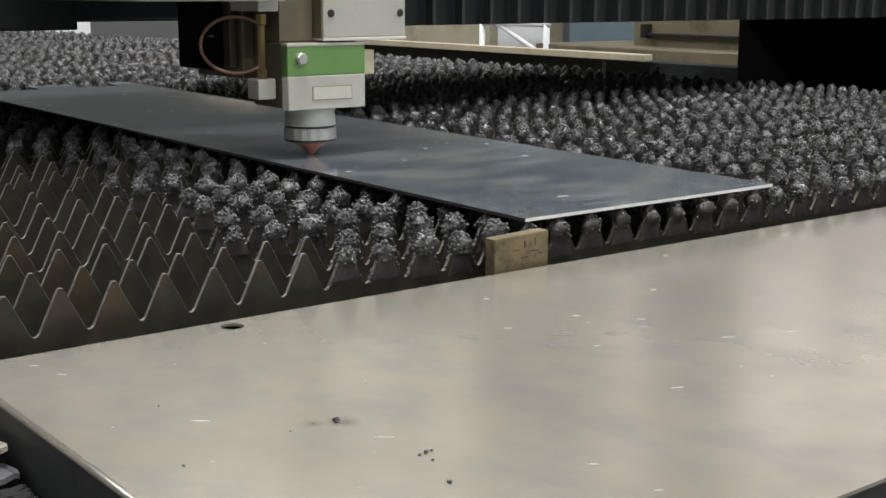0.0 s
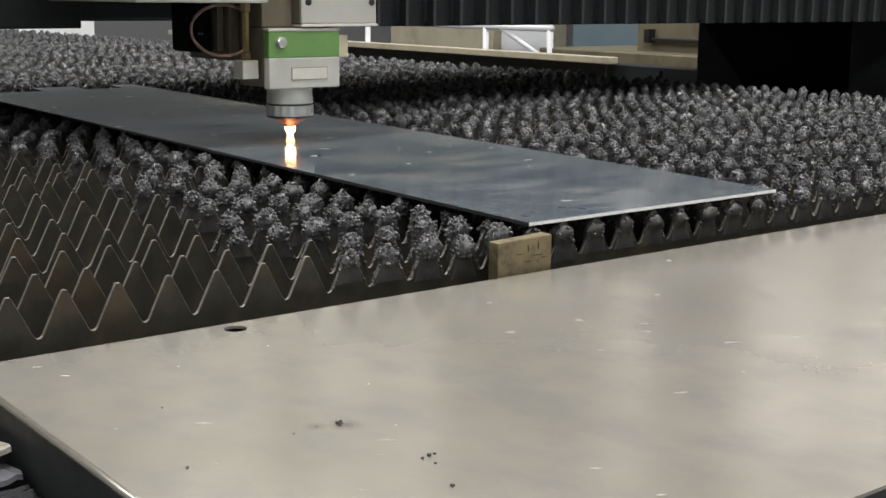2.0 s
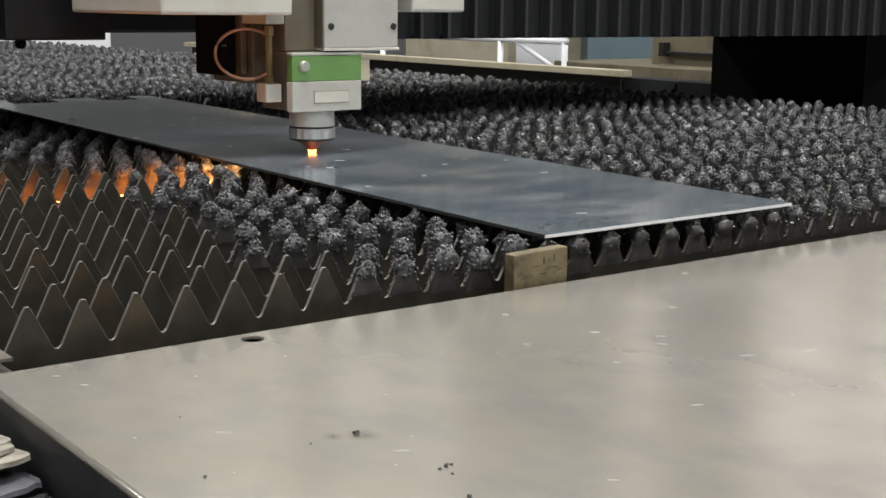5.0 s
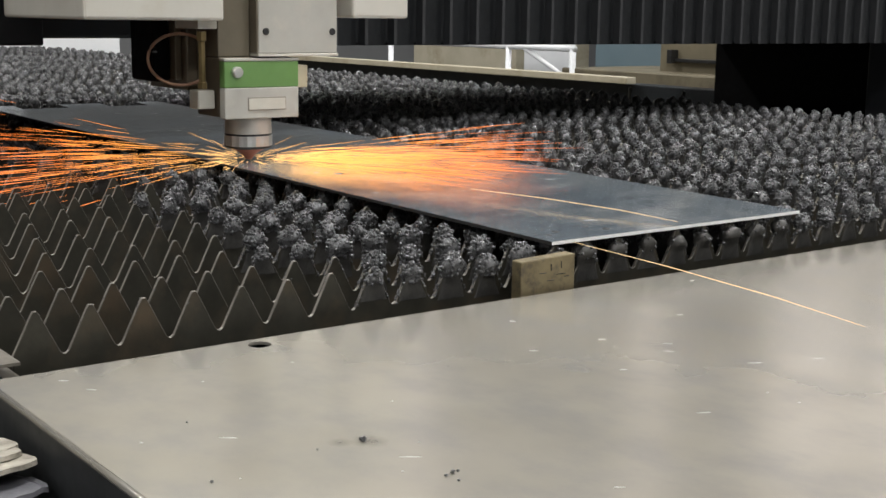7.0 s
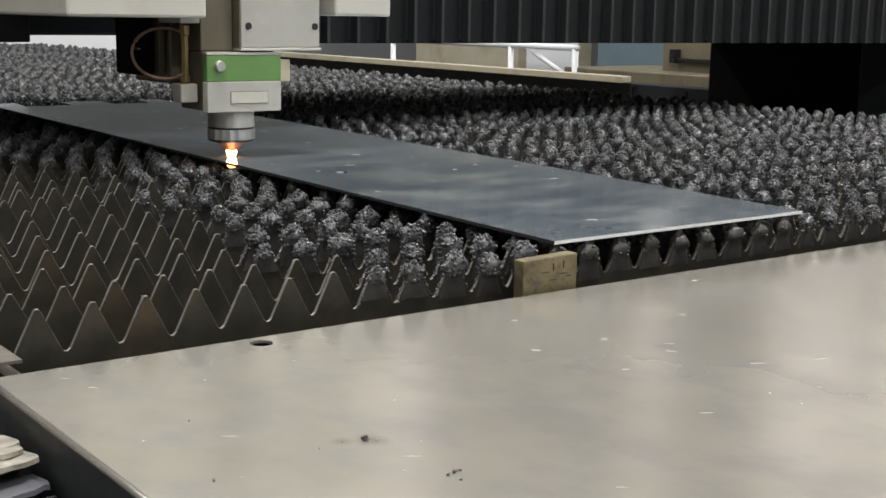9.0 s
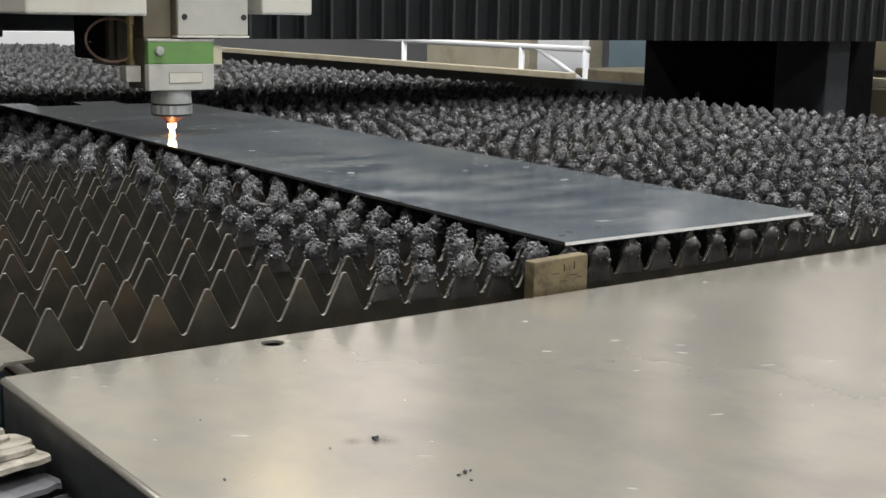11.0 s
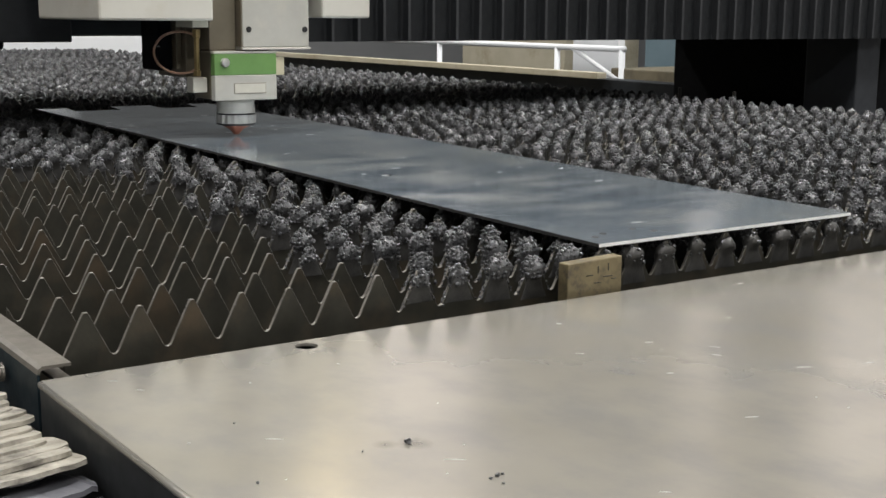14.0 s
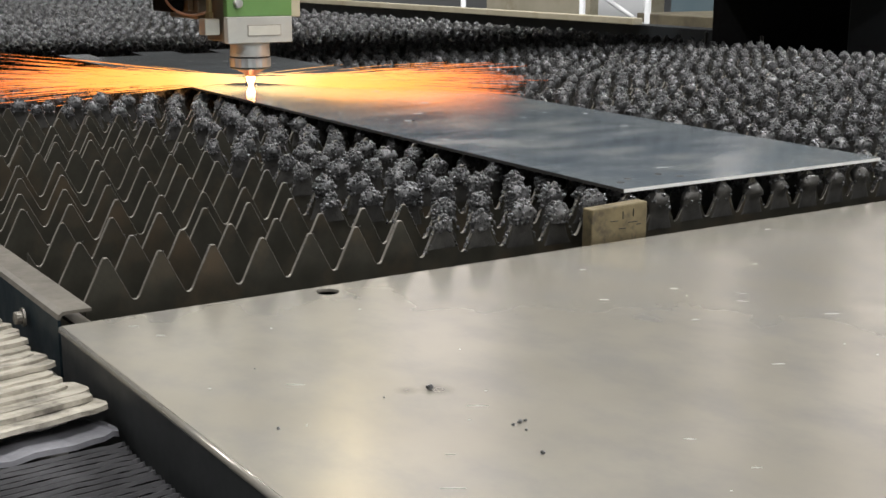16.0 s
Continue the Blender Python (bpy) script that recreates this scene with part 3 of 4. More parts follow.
def channel():
    ch = thing("edge_channel", "brown steel C-channel along the side of the slats", "steel channel")
    y0, y1 = 0.008, 4.4
    t = 0.0017
    pts = [(0.0205, 0.0045), (0.0060, 0.0045), (0.0036, 0.0030), (0.0028, 0.0005), (0.0028, -0.0300)]
    def strip(pl, th, name, mat, ya=y0):
        bm = bmesh.new()
        P = [Vector((x, 0, z)) for x, z in pl]
        rows = []
        for i, p in enumerate(P):
            d = (P[min(i + 1, len(P) - 1)] - P[max(i - 1, 0)]).normalized()
            nrm = Vector((-d.z, 0, d.x))
            rows.append((p, p + nrm * th))
        ring = []
        for yy in (ya, y1):
            ring.append([[bm.verts.new((q.x, yy, q.z)) for q in r] for r in rows])
        for i in range(len(rows) - 1):
            a, b = ring
            for k in (0, 1):
                bm.faces.new((a[i][k], a[i + 1][k], b[i + 1][k], b[i][k]))
            for e in (a, b):
                bm.faces.new((e[i][0], e[i][1], e[i + 1][1], e[i + 1][0]))
        for i in (0, len(rows) - 1):
            bm.faces.new((ring[0][i][0], ring[0][i][1], ring[1][i][1], ring[1][i][0]))
        bmesh.ops.recalc_face_normals(bm, faces=bm.faces[:])
        part(name, bm, mat, ch)
    strip(pts[:4], t, "top_flange", M_CHANNEL)
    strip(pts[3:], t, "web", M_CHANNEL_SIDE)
    part("bolt", turned([(0.0052, 0.0), (0.0052, 0.0012), (0.0036, 0.0013), (0.0036, 0.0045), (0.0028, 0.0052)], 14, m=pose(0.0006, 0.062, -0.0105, 0, -90)), M_CHANNEL, ch, "steel bolt head")
    part("lower_flange", box(0.0135, 0.0218, 0.002, y1, -0.0066, -0.0046), M_CHANNEL, ch)


def work_sheet():
    sh = thing("work_sheet", "dark bluish mill-finish steel sheet lying on the slats", "metal sheet")
    x0, x1, y0, y1 = 0.389, 0.654, 0.0225, 1.388
    out = [(x0, y0), (x1, y0), (x1 + 0.036, 0.80), (x1 + 0.062, y1)]
    # far edge with the slots that earlier cuts left
    for a, b in ((0.668, 0.612), (0.538, 0.472)):
        out += [(a + 0.008, y1), (a, y1 - 0.07), (b - 0.006, y1 - 0.07), (b + 0.002, y1)]
    out += [(x0 + 0.038, y1)]
    holes = [circle(0.462, 0.410, 0.0052, 20)]
    bm = slab(out, holes, 0.0258, 0.0282)
    # Lit and unlit rims by colour: front edge bright, the others dark tray steel.
    for f in bm.faces:
        if f.material_index == 1 and f.normal.y > -0.5:
            f.material_index = 2
    part("sheet", bm, [M_SHEET, M_SHEET_EDGE_LIT, M_TRAY], sh)
    for dx, dy in ((0.030, 0.030), (0.062, 0.034), (0.070, 0.020), (0.016, 0.022)):
        part("punch_dimple", turned([(0.0030, 0.0282), (0.0026, 0.0284), (0.0015, 0.0283)], 14, m=Matrix.Translation((x0 + dx, y0 + dy, 0))), M_SCREW, sh)
    return sh


# ---- side bellows ----
def side_bellows():
    be = thing("side_bellows", "dusty cream and grey pleated bellows beside the plate", "bellows")
    rnd = random.Random(21)
    def pleat(y, z, dep, th, tilt, mat, xend, lab, turn, rough=0.0006):
        bm = bmesh.new()
        n = 26
        xs = [-0.34 + (xend + 0.34) * (1 - (1 - k / n) ** 1.6) for k in range(n + 1)]
        rows = []
        for k, x in enumerate(xs):
            w = rnd.uniform(-rough, rough)
            e = (1.0 if k < n - 2 else (0.90, 0.74, 0.42)[k - n + 2]) * rnd.uniform(0.985, 1.01)
            rows.append([bm.verts.new((x, dy, dz)) for dy, dz in ((-dep * e / 2, -th / 2 + w), (dep * e / 2, -th / 2 + w), (dep * e / 2, th / 2 + w), (-dep * e / 2, th * 0.3 + w))])
        for a, b in zip(rows, rows[1:]):
            for k in range(4):
                bm.faces.new((a[k], a[(k + 1) % 4], b[(k + 1) % 4], b[k]))
        bm.faces.new(rows[0])
        bm.faces.new(list(reversed(rows[-1])))
        bmesh.ops.recalc_face_normals(bm, faces=bm.faces[:])
        bmesh.ops.transform(bm, matrix=Matrix.Translation((0, y, z)) @ pose(0, 0, 0, 0, 0, turn) @ pose(0, 0, 0, tilt), verts=bm.verts[:])
        ob = part("pleat", bm, mat, be)
        if lab:
            ob["label"] = lab
    for k in range(15):
        y = 0.090 - 0.0114 * k + rnd.uniform(-0.0015, 0.0015)
        pleat(y, -0.017 + rnd.uniform(-0.0006, 0.0006), 0.030, 0.0028, -9 + rnd.uniform(-2, 2), M_DUST, -0.004 + rnd.uniform(-0.008, 0.001), "cream dusty pleat", 11 + rnd.uniform(-0.6, 0.6), 0.00022)
    pleat(-0.082, -0.0255, 0.032, 0.003, -6, M_FOIL, -0.003, "grey crumpled pleat", 8, 0.0010)
    for k in range(48):
        pleat(-0.100 - 0.0053 * k, -0.028, 0.0075, 0.0022, -26, M_FOLD, -0.003 + rnd.uniform(-0.0015, 0), "", 3, 0.0003)
    part("carrier", box(-0.34, -0.010, -0.36, 0.11, -0.9, -0.060), M_TRAY, be)


# ---- gantry and head ----
GANTRY_Y = 0.25    # front of the bellows, behind the nozzle


def gantry():
    """Origin: under the nozzle's line, at the height of the slats' foot."""
    g = thing("gantry", "black gantry beam with pleated bellows cover", "gantry")
    part("beam", box(-0.75, 2.40, GANTRY_Y + 0.030, 0.86, 0.146, 0.25, 0.004), M_BEAM, g)
    part("lower_lip", box(0.62, 2.40, GANTRY_Y + 0.004, GANTRY_Y + 0.060, 0.1375, 0.1415), M_BEAM, g)
    # pleats
    w = 0.046
    bm = bmesh.new()
    z0, z1 = 0.1375, 0.25
    prof = [(0.000, 0.004), (0.004, -0.005), (0.008, -0.006), (w - 0.004, 0.004), (w, 0.004)]
    low = [bm.verts.new((x, y, z0)) for x, y in prof]
    high = [bm.verts.new((x, y, z1)) for x, y in prof]
    for k in range(len(prof) - 1):
        bm.faces.new((low[k], low[k + 1], high[k + 1], high[k]))
    bl = [bm.verts.new((x, 0.028, z)) for z in (z0, z1) for x in (0, w)]
    bm.faces.new((*low, bl[1], bl[0]))
    bm.faces.new((*reversed(high), bl[2], bl[3]))
    bm.faces.new((bl[0], low[0], high[0], bl[2]))
    bm.faces.new((low[-1], bl[1], bl[3], high[-1]))
    bmesh.ops.recalc_face_normals(bm, faces=bm.faces[:])
    # the narrow ridge face gets a lighter grey, a highlight painted on each fold
    for f in bm.faces:
        xs = [v.co.x for v in f.verts]
        if max(xs) < 0.0085 and min(xs) > 0.0035 and abs(f.normal.z) < 0.5:
            f.material_index = 1
    me = mesh_of(bm, "pleat", [M_BELLOWS, M_FOLD_HIGHLIGHT])
    for k in range(-15, 52):
        if 4 < k < 13:
            continue
        o = new("pleat", me)
        o.parent = g
        o.location = (k * w, GANTRY_Y, 0)
    # end truck
    part("end_truck", box(2.10, 2.45, 0.425, 0.845, -0.06, 0.1455, 0.006), M_BLACK, g, "black end truck")
    part("drive_leg", box(2.085, 2.16, 0.285, 0.424, -0.07, 0.1455, 0.004), M_LEG, g, "dark grey drive leg")
    part("left_truck", box(-0.75, -0.35, GANTRY_Y + 0.05, 0.845, -0.05, 0.1455, 0.012), M_BLACK, g)
    part("trailing_rail", box(2.10, 2.135, 1.13, 3.60, 0.012, 0.029, 0.002), M_RAIL, g, "long cream painted guide rail")
    part("rail_arm", box(2.136, 2.20, 0.80, 3.60, -0.055, 0.010, 0.002), M_BEAM, g)
    return g


def carriage():
    c = thing("head_carriage", "cream covers of the head carriage on the gantry", "machine cover")
    part("left_cover", box(-0.185, -0.045, -0.04, 0.18, 0.170, 0.44, 0.003), M_WHITE, c)
    part("side_cover", box(0.108, 0.178, -0.03, 0.16, 0.174, 0.40, 0.003), M_WHITE, c)
    part("guide_plate", box(-0.17, 0.16, 0.185, 0.240, 0.205, 0.50, 0.002), M_BLACK, c)
    part("bellows_end", box(-0.235, -0.122, 0.242, 0.275, 0.1390, 0.25, 0.002), M_BELLOWS, c, "black bellows end plate")
    part("bellows_end", box(0.085, 0.165, 0.242, 0.275, 0.1390, 0.25, 0.002), M_BELLOWS, c, "black bellows end plate")
    part("end_foot", turned([(0.004, 0.130), (0.006, 0.134), (0.006, 0.1388)], 10, m=Matrix.Translation((-0.215, 0.255, 0))), M_BLACK, c)
    part("cover_screw", turned([(0.0025, -0.0412), (0.0025, -0.0395)], 12, m=pose(-0.10, 0, 0.180)), M_SCREW, c)
    return c


def cutting_head():
    """Origin at the nozzle's tip."""
    h = thing("cutting_head", "laser cutting head with green band and steel nozzle holder", "laser head")
    part("nozzle", turned([(0.0012, 0.0), (0.0034, 0.0004), (0.0052, 0.0030), (0.0090, 0.0070), (0.0160, 0.0108), (0.0180, 0.0124)], 32), M_COPPER, h, "copper nozzle", True)
    ring = bmesh.new()
    turned([(0.0195, 0.0118), (0.0222, 0.0126), (0.0238, 0.0135), (0.0238, 0.0147), (0.0235, 0.0150)], 40, ring)
    part("dark_seat", ring, M_SCREW, h, "", True)
    # knurled ring
    bm = bmesh.new()
    n = 36
    a = [bm.verts.new(((0.0246 - 0.0009 * (k % 2)) * math.cos(2 * math.pi * k / n), (0.0246 - 0.0009 * (k % 2)) * math.sin(2 * math.pi * k / n), 0.0150)) for k in range(n)]
    b = [bm.verts.new((v.co.x, v.co.y, 0.0255)) for v in a]
    for k in range(n):
        bm.faces.new((a[k], a[(k + 1) % n], b[(k + 1) % n], b[k]))
    bm.faces.new(list(reversed(a)))
    bm.faces.new(b)
    part("knurled_ring", bm, M_STEEL, h, "knurled steel ring")
    part("ring_groove", turned([(0.0236, 0.0255), (0.0236, 0.0275)], 40), M_SCREW, h, "", True)
    part("collar", turned([(0.0236, 0.0275), (0.0240, 0.0285), (0.0232, 0.0400), (0.0250, 0.0460)], 40), M_COLLAR, h, "grey tapered collar", True)
    part("lower_box", box(-0.042, 0.041, -0.032, -0.0208, 0.0445, 0.0750, 0.0012, 3), M_GREY, h, "light grey lower box")
    part("green_band", box(-0.042, 0.041, -0.0318, -0.0208, 0.0752, 0.1010, 0.0008), M_GREEN, h, "green painted band")
    part("top_plate", box(-0.0424, 0.0414, -0.0322, -0.0208, 0.1012, 0.1040, 0.0006), M_GREY, h)
    part("knob", turned([(0.0055, 0.0), (0.0055, 0.004), (0.0045, 0.0055), (0.0, 0.0058)], 20, m=pose(-0.029, -0.0318, 0.0905, 90)), M_STEEL, h, "round steel knob")
    part("label_rim", box(-0.017, 0.026, -0.0326, -0.0319, 0.0525, 0.0655, 0.0003), M_LABEL_RIM, h)
    part("label_plate", box(-0.016, 0.025, -0.0330, -0.0326, 0.0535, 0.0645), M_LABEL, h, "plain rectangular label")
    part("upper_cover", box(-0.004, 0.087, -0.032, 0.060, 0.1085, 0.48, 0.0012), M_GREY, h, "light grey upper cover")
    part("cover_lip", box(-0.005, 0.088, -0.0335, 0.060, 0.1055, 0.1083, 0.0006), M_WHITE, h)
    for sx in (0.004, 0.081):
        part("cover_screw", turned([(0.0036, 0.0), (0.0036, 0.0008), (0.0028, 0.0012)], 16, m=pose(sx, -0.032, 0.1300, 90)), M_SCREW, h, "black screw")
    part("column", box(-0.0415, 0.0400, -0.0206, 0.0300, 0.0458, 0.1046, 0.0015), M_TANBODY, h, "brown-grey column behind the front boxes")
    part("column_top", box(-0.0415, -0.0066, -0.0180, 0.0300, 0.1050, 0.46, 0.0010), M_TANBODY, h)
    # Thin added sheet that darkens the grey cover's left side, away from the light.
    part("cover_side_shade", box(-0.0058, -0.0042, -0.0312, 0.0300, 0.1092, 0.478), M_TANBODY, h, "left side of the upper cover, darkened for shade")
    part("back_body", box(-0.052, 0.060, 0.0305, 0.120, 0.070, 0.46, 0.002), M_TANBODY, h, "brown-grey anodised body")
    part("right_latch", box(0.0412, 0.0535, -0.0290, -0.0140, 0.074, 0.0965, 0.001), M_BRASS2, h)
    part("side_plate", box(-0.060, -0.053, 0.040, 0.060, 0.080, 0.30, 0.001), M_TANBODY, h)
    part("side_bracket", box(-0.062, -0.0435, -0.014, 0.006, 0.0540, 0.0725, 0.0015), M_LABEL, h, "tan side bracket")
    part("bracket_top", box(-0.064, -0.043, -0.020, 0.030, 0.1320, 0.1440, 0.001), M_LABEL, h)
    part("pipe_fitting", turned([(0.0050, 0.0), (0.0050, 0.006), (0.0036, 0.007), (0.0036, 0.046), (0.0052, 0.047), (0.0052, 0.056)], 6, m=pose(-0.052, -0.004, 0.0735)), M_BRASS, h, "brass pipe fitting")
    part("rear_housing", box(-0.078, -0.0605, 0.050, 0.110, 0.078, 0.26, 0.003), M_BLACK, h, "black housing")
    loop = [(-0.0590 + 0.0275 * math.cos(a), 0.030 - 0.0165 * math.cos(a), 0.1010 + 0.0255 * math.sin(a)) for a in [2 * math.pi * k / 40 for k in range(40)]]
    part("hose_loop", tube(loop, 0.0016, 8, closed=True), M_HOSE, h, "copper-coloured hose loop", True)
    return h


M_TANBODY = surface("anodised_body", (0.115, 0.098, 0.068), (0.16, 0.137, 0.098), 20, (0.35, 0.5), 0.3, 0.05)
M_BRASS2 = surface("tan_latch", (0.40, 0.36, 0.25), (0.47, 0.42, 0.30), 50, (0.4, 0.55), 0.1)


def flame(h):
    prof = [(0.0, -0.0155), (0.0040, -0.0151), (0.0047, -0.0130), (0.0036, -0.0098), (0.0028, -0.0068), (0.0033, -0.0040), (0.0050, -0.0015), (0.0055, 0.0008),
            (0.0050, 0.0040), (0.0, 0.0045)]
    f = part("pierce_flame", turned(prof, 20), M_FLAME, h, "white-orange piercing flame", True)
    bm = bmesh.new()
    bmesh.ops.create_icosphere(bm, subdivisions=2, radius=0.0039, matrix=pose(0, 0, -0.0125))
    part("hot_spot", bm, M_SPOT, f, "white-hot spot on the sheet")
    return f


# ---- sparks ----
def streaks(n, spread, elev, r0, r1, ln, rad, rnd, gather=1.5, loose=0.0):
    bm = bmesh.new()
    for k in range(n):
        a = rnd.gauss(0, spread)
        e = rnd.gauss(elev[0], elev[1])
        s = r0 + (r1 - r0) * rnd.random() ** gather
        L = ln * rnd.uniform(0.4, 1.3)
        d = Vector((math.cos(a) * math.cos(e), math.sin(a) * math.cos(e), math.sin(e)))
        drop = rnd.uniform(0.0, 0.10)
        src = Vector((0, rnd.gauss(0, loose), abs(rnd.gauss(0, loose * 0.8))))
        w = rad * rnd.uniform(0.5, 1.3)
        pts = []
        for q in range(4):
            t = s + L * q / 3
            pts.append(src + d * t + Vector((0, 0, -drop * t * t)))
        tube(pts, [w * 0.4, w, w * 0.8, w * 0.2], 4, bm)
    return bm


SPRAY = math.radians(-34)   # the line along which the piercing sparks leave


def spark_fans(seed, flat):
    """A burst of sparks in fans that spread from the cut; a flat one leaves along one line, a round one to all sides."""
    rnd = random.Random(seed)
    burst = thing("spark_burst", "burst of flying orange sparks around the nozzle", "sparks", "spark bursts")
    out = []
    for k in range(24):
        if flat:
            bm = streaks(78, 0.08, (0.020, 0.035), -0.004, 0.25, 0.085, 0.00030, rnd, 2.0, 0.0042)
            a = SPRAY + (math.pi + 0.10 if k % 2 else -0.08) + rnd.gauss(0, 0.20)
        elif k % 3 == 1:
            bm = streaks(60, 0.10, (0.020, 0.04), 0.05, 0.26, 0.075, 0.00024, rnd, 1.2, 0.004)
            a = SPRAY - 0.36 + rnd.gauss(0, 0.34)
        elif k % 3 == 2:
            bm = streaks(26, 0.11, (0.02, 0.07), 0.06, 0.30, 0.060, 0.00020, rnd, 0.9, 0.006)
            a = SPRAY + math.pi + 0.42 + rnd.gauss(0, 0.36)
        else:
            bm = streaks(16, 0.16, (0.0, 0.12), 0.022, 0.05, 0.028, 0.00022, rnd)
            a = 2 * math.pi * k / 24
        ob = part("spark_fan", bm, M_SPARK, burst)
        tagged(ob, kind="stuff")
        out.append((a, ob))
    return burst, out


def spark_jet():
    rnd = random.Random(8)
    bm = streaks(110, 0.028, (-0.01, 0.03), 0.05, 0.36, 0.016, 0.0010, rnd)
    ob = new("spark_jet", mesh_of(bm, "spark_jet", M_JET))
    tagged(ob, "jet of orange sparks running between the slats", "sparks")
    bm = bmesh.new()
    for k in range(9):
        r = 0.0050 if k == 0 else rnd.uniform(0.0016, 0.0032) * (1.2 - 0.08 * k)
        made = bmesh.ops.create_icosphere(bm, subdivisions=1, radius=r)["verts"]
        c = Vector((0.007 * k * rnd.uniform(0.6, 1.1), rnd.uniform(-0.006, 0.006), rnd.uniform(-0.006, 0.004)))
        for v in made:
            v.co.x *= 1.3 if k == 0 else 2.0
            v.co += c
    mb = new("molten_bead", mesh_of(bm, "molten_bead", M_MELT))
    tagged(mb, "white-hot molten bead under the cut", "molten metal")
    trails = []
    for k in range(5):
        bm = bmesh.new()
        L = rnd.uniform(0.10, 0.34)
        up, side, start = rnd.uniform(-0.02, 0.34), rnd.uniform(-0.30, 0.25), rnd.uniform(0.02, 0.08)
        pts = []
        for q in range(8):
            t = start + L * q / 7
            pts.append((t, side * t, up * t - 0.9 * t * t * abs(up) - 0.15 * t * t))
        tube(pts, [0.0001] + [0.00028] * 6 + [0.0001], 5, bm)
        tr = new("spark_trail", mesh_of(bm, "spark_trail", M_TRAIL))
        trails.append(tagged(tr, "thin arched orange spark trail", "spark", "spark trails"))
    return ob, mb, trails


def side_plume():
    """Faint thin sparks that rise slanting from the cut."""
    bm = streaks(46, 0.10, (0.42, 0.10), 0.02, 0.075, 0.035, 0.00018, random.Random(31), 1.1, 0.002)
    ob = new("spark_plume", mesh_of(bm, "spark_plume", M_PLUME))
    return tagged(ob, "faint pink plume of fine sparks over the sheet", "sparks")


def stray_sparks():
    rnd = random.Random(32)
    bm = bmesh.new()
    for k in range(4):
        p = Vector((rnd.uniform(-0.02, 0.02), rnd.uniform(-0.03, 0.03), rnd.uniform(-0.004, 0.010)))
        tube([p, p + Vector((0.028, 0, 0.006)), p + Vector((0.055, 0, 0.015))], [0.0003, 0.0007, 0.0002], 5, bm)
    ob = new("stray_sparks", mesh_of(bm, "stray_sparks", M_LONG))
    return tagged(ob, "few short orange sparks flying over the slats", "sparks")


def long_sparks():
    """Single far-flung sparks that shoot over the sheet and plate."""
    out = []
    for L in (0.205, 0.26):
        bm = tube([(0, 0, 0), (L * 0.4, 0.0, 0.0005), (L * 0.75, 0.001, -0.001), (L, 0.0015, -0.004)], [0.0001, 0.00022, 0.00022, 0.0001], 5)
        ob = new("long_spark", mesh_of(bm, "long_spark", M_LONG))
        out.append(tagged(ob, "single far-flung yellow spark streak", "spark", "far-flung sparks"))
    return out


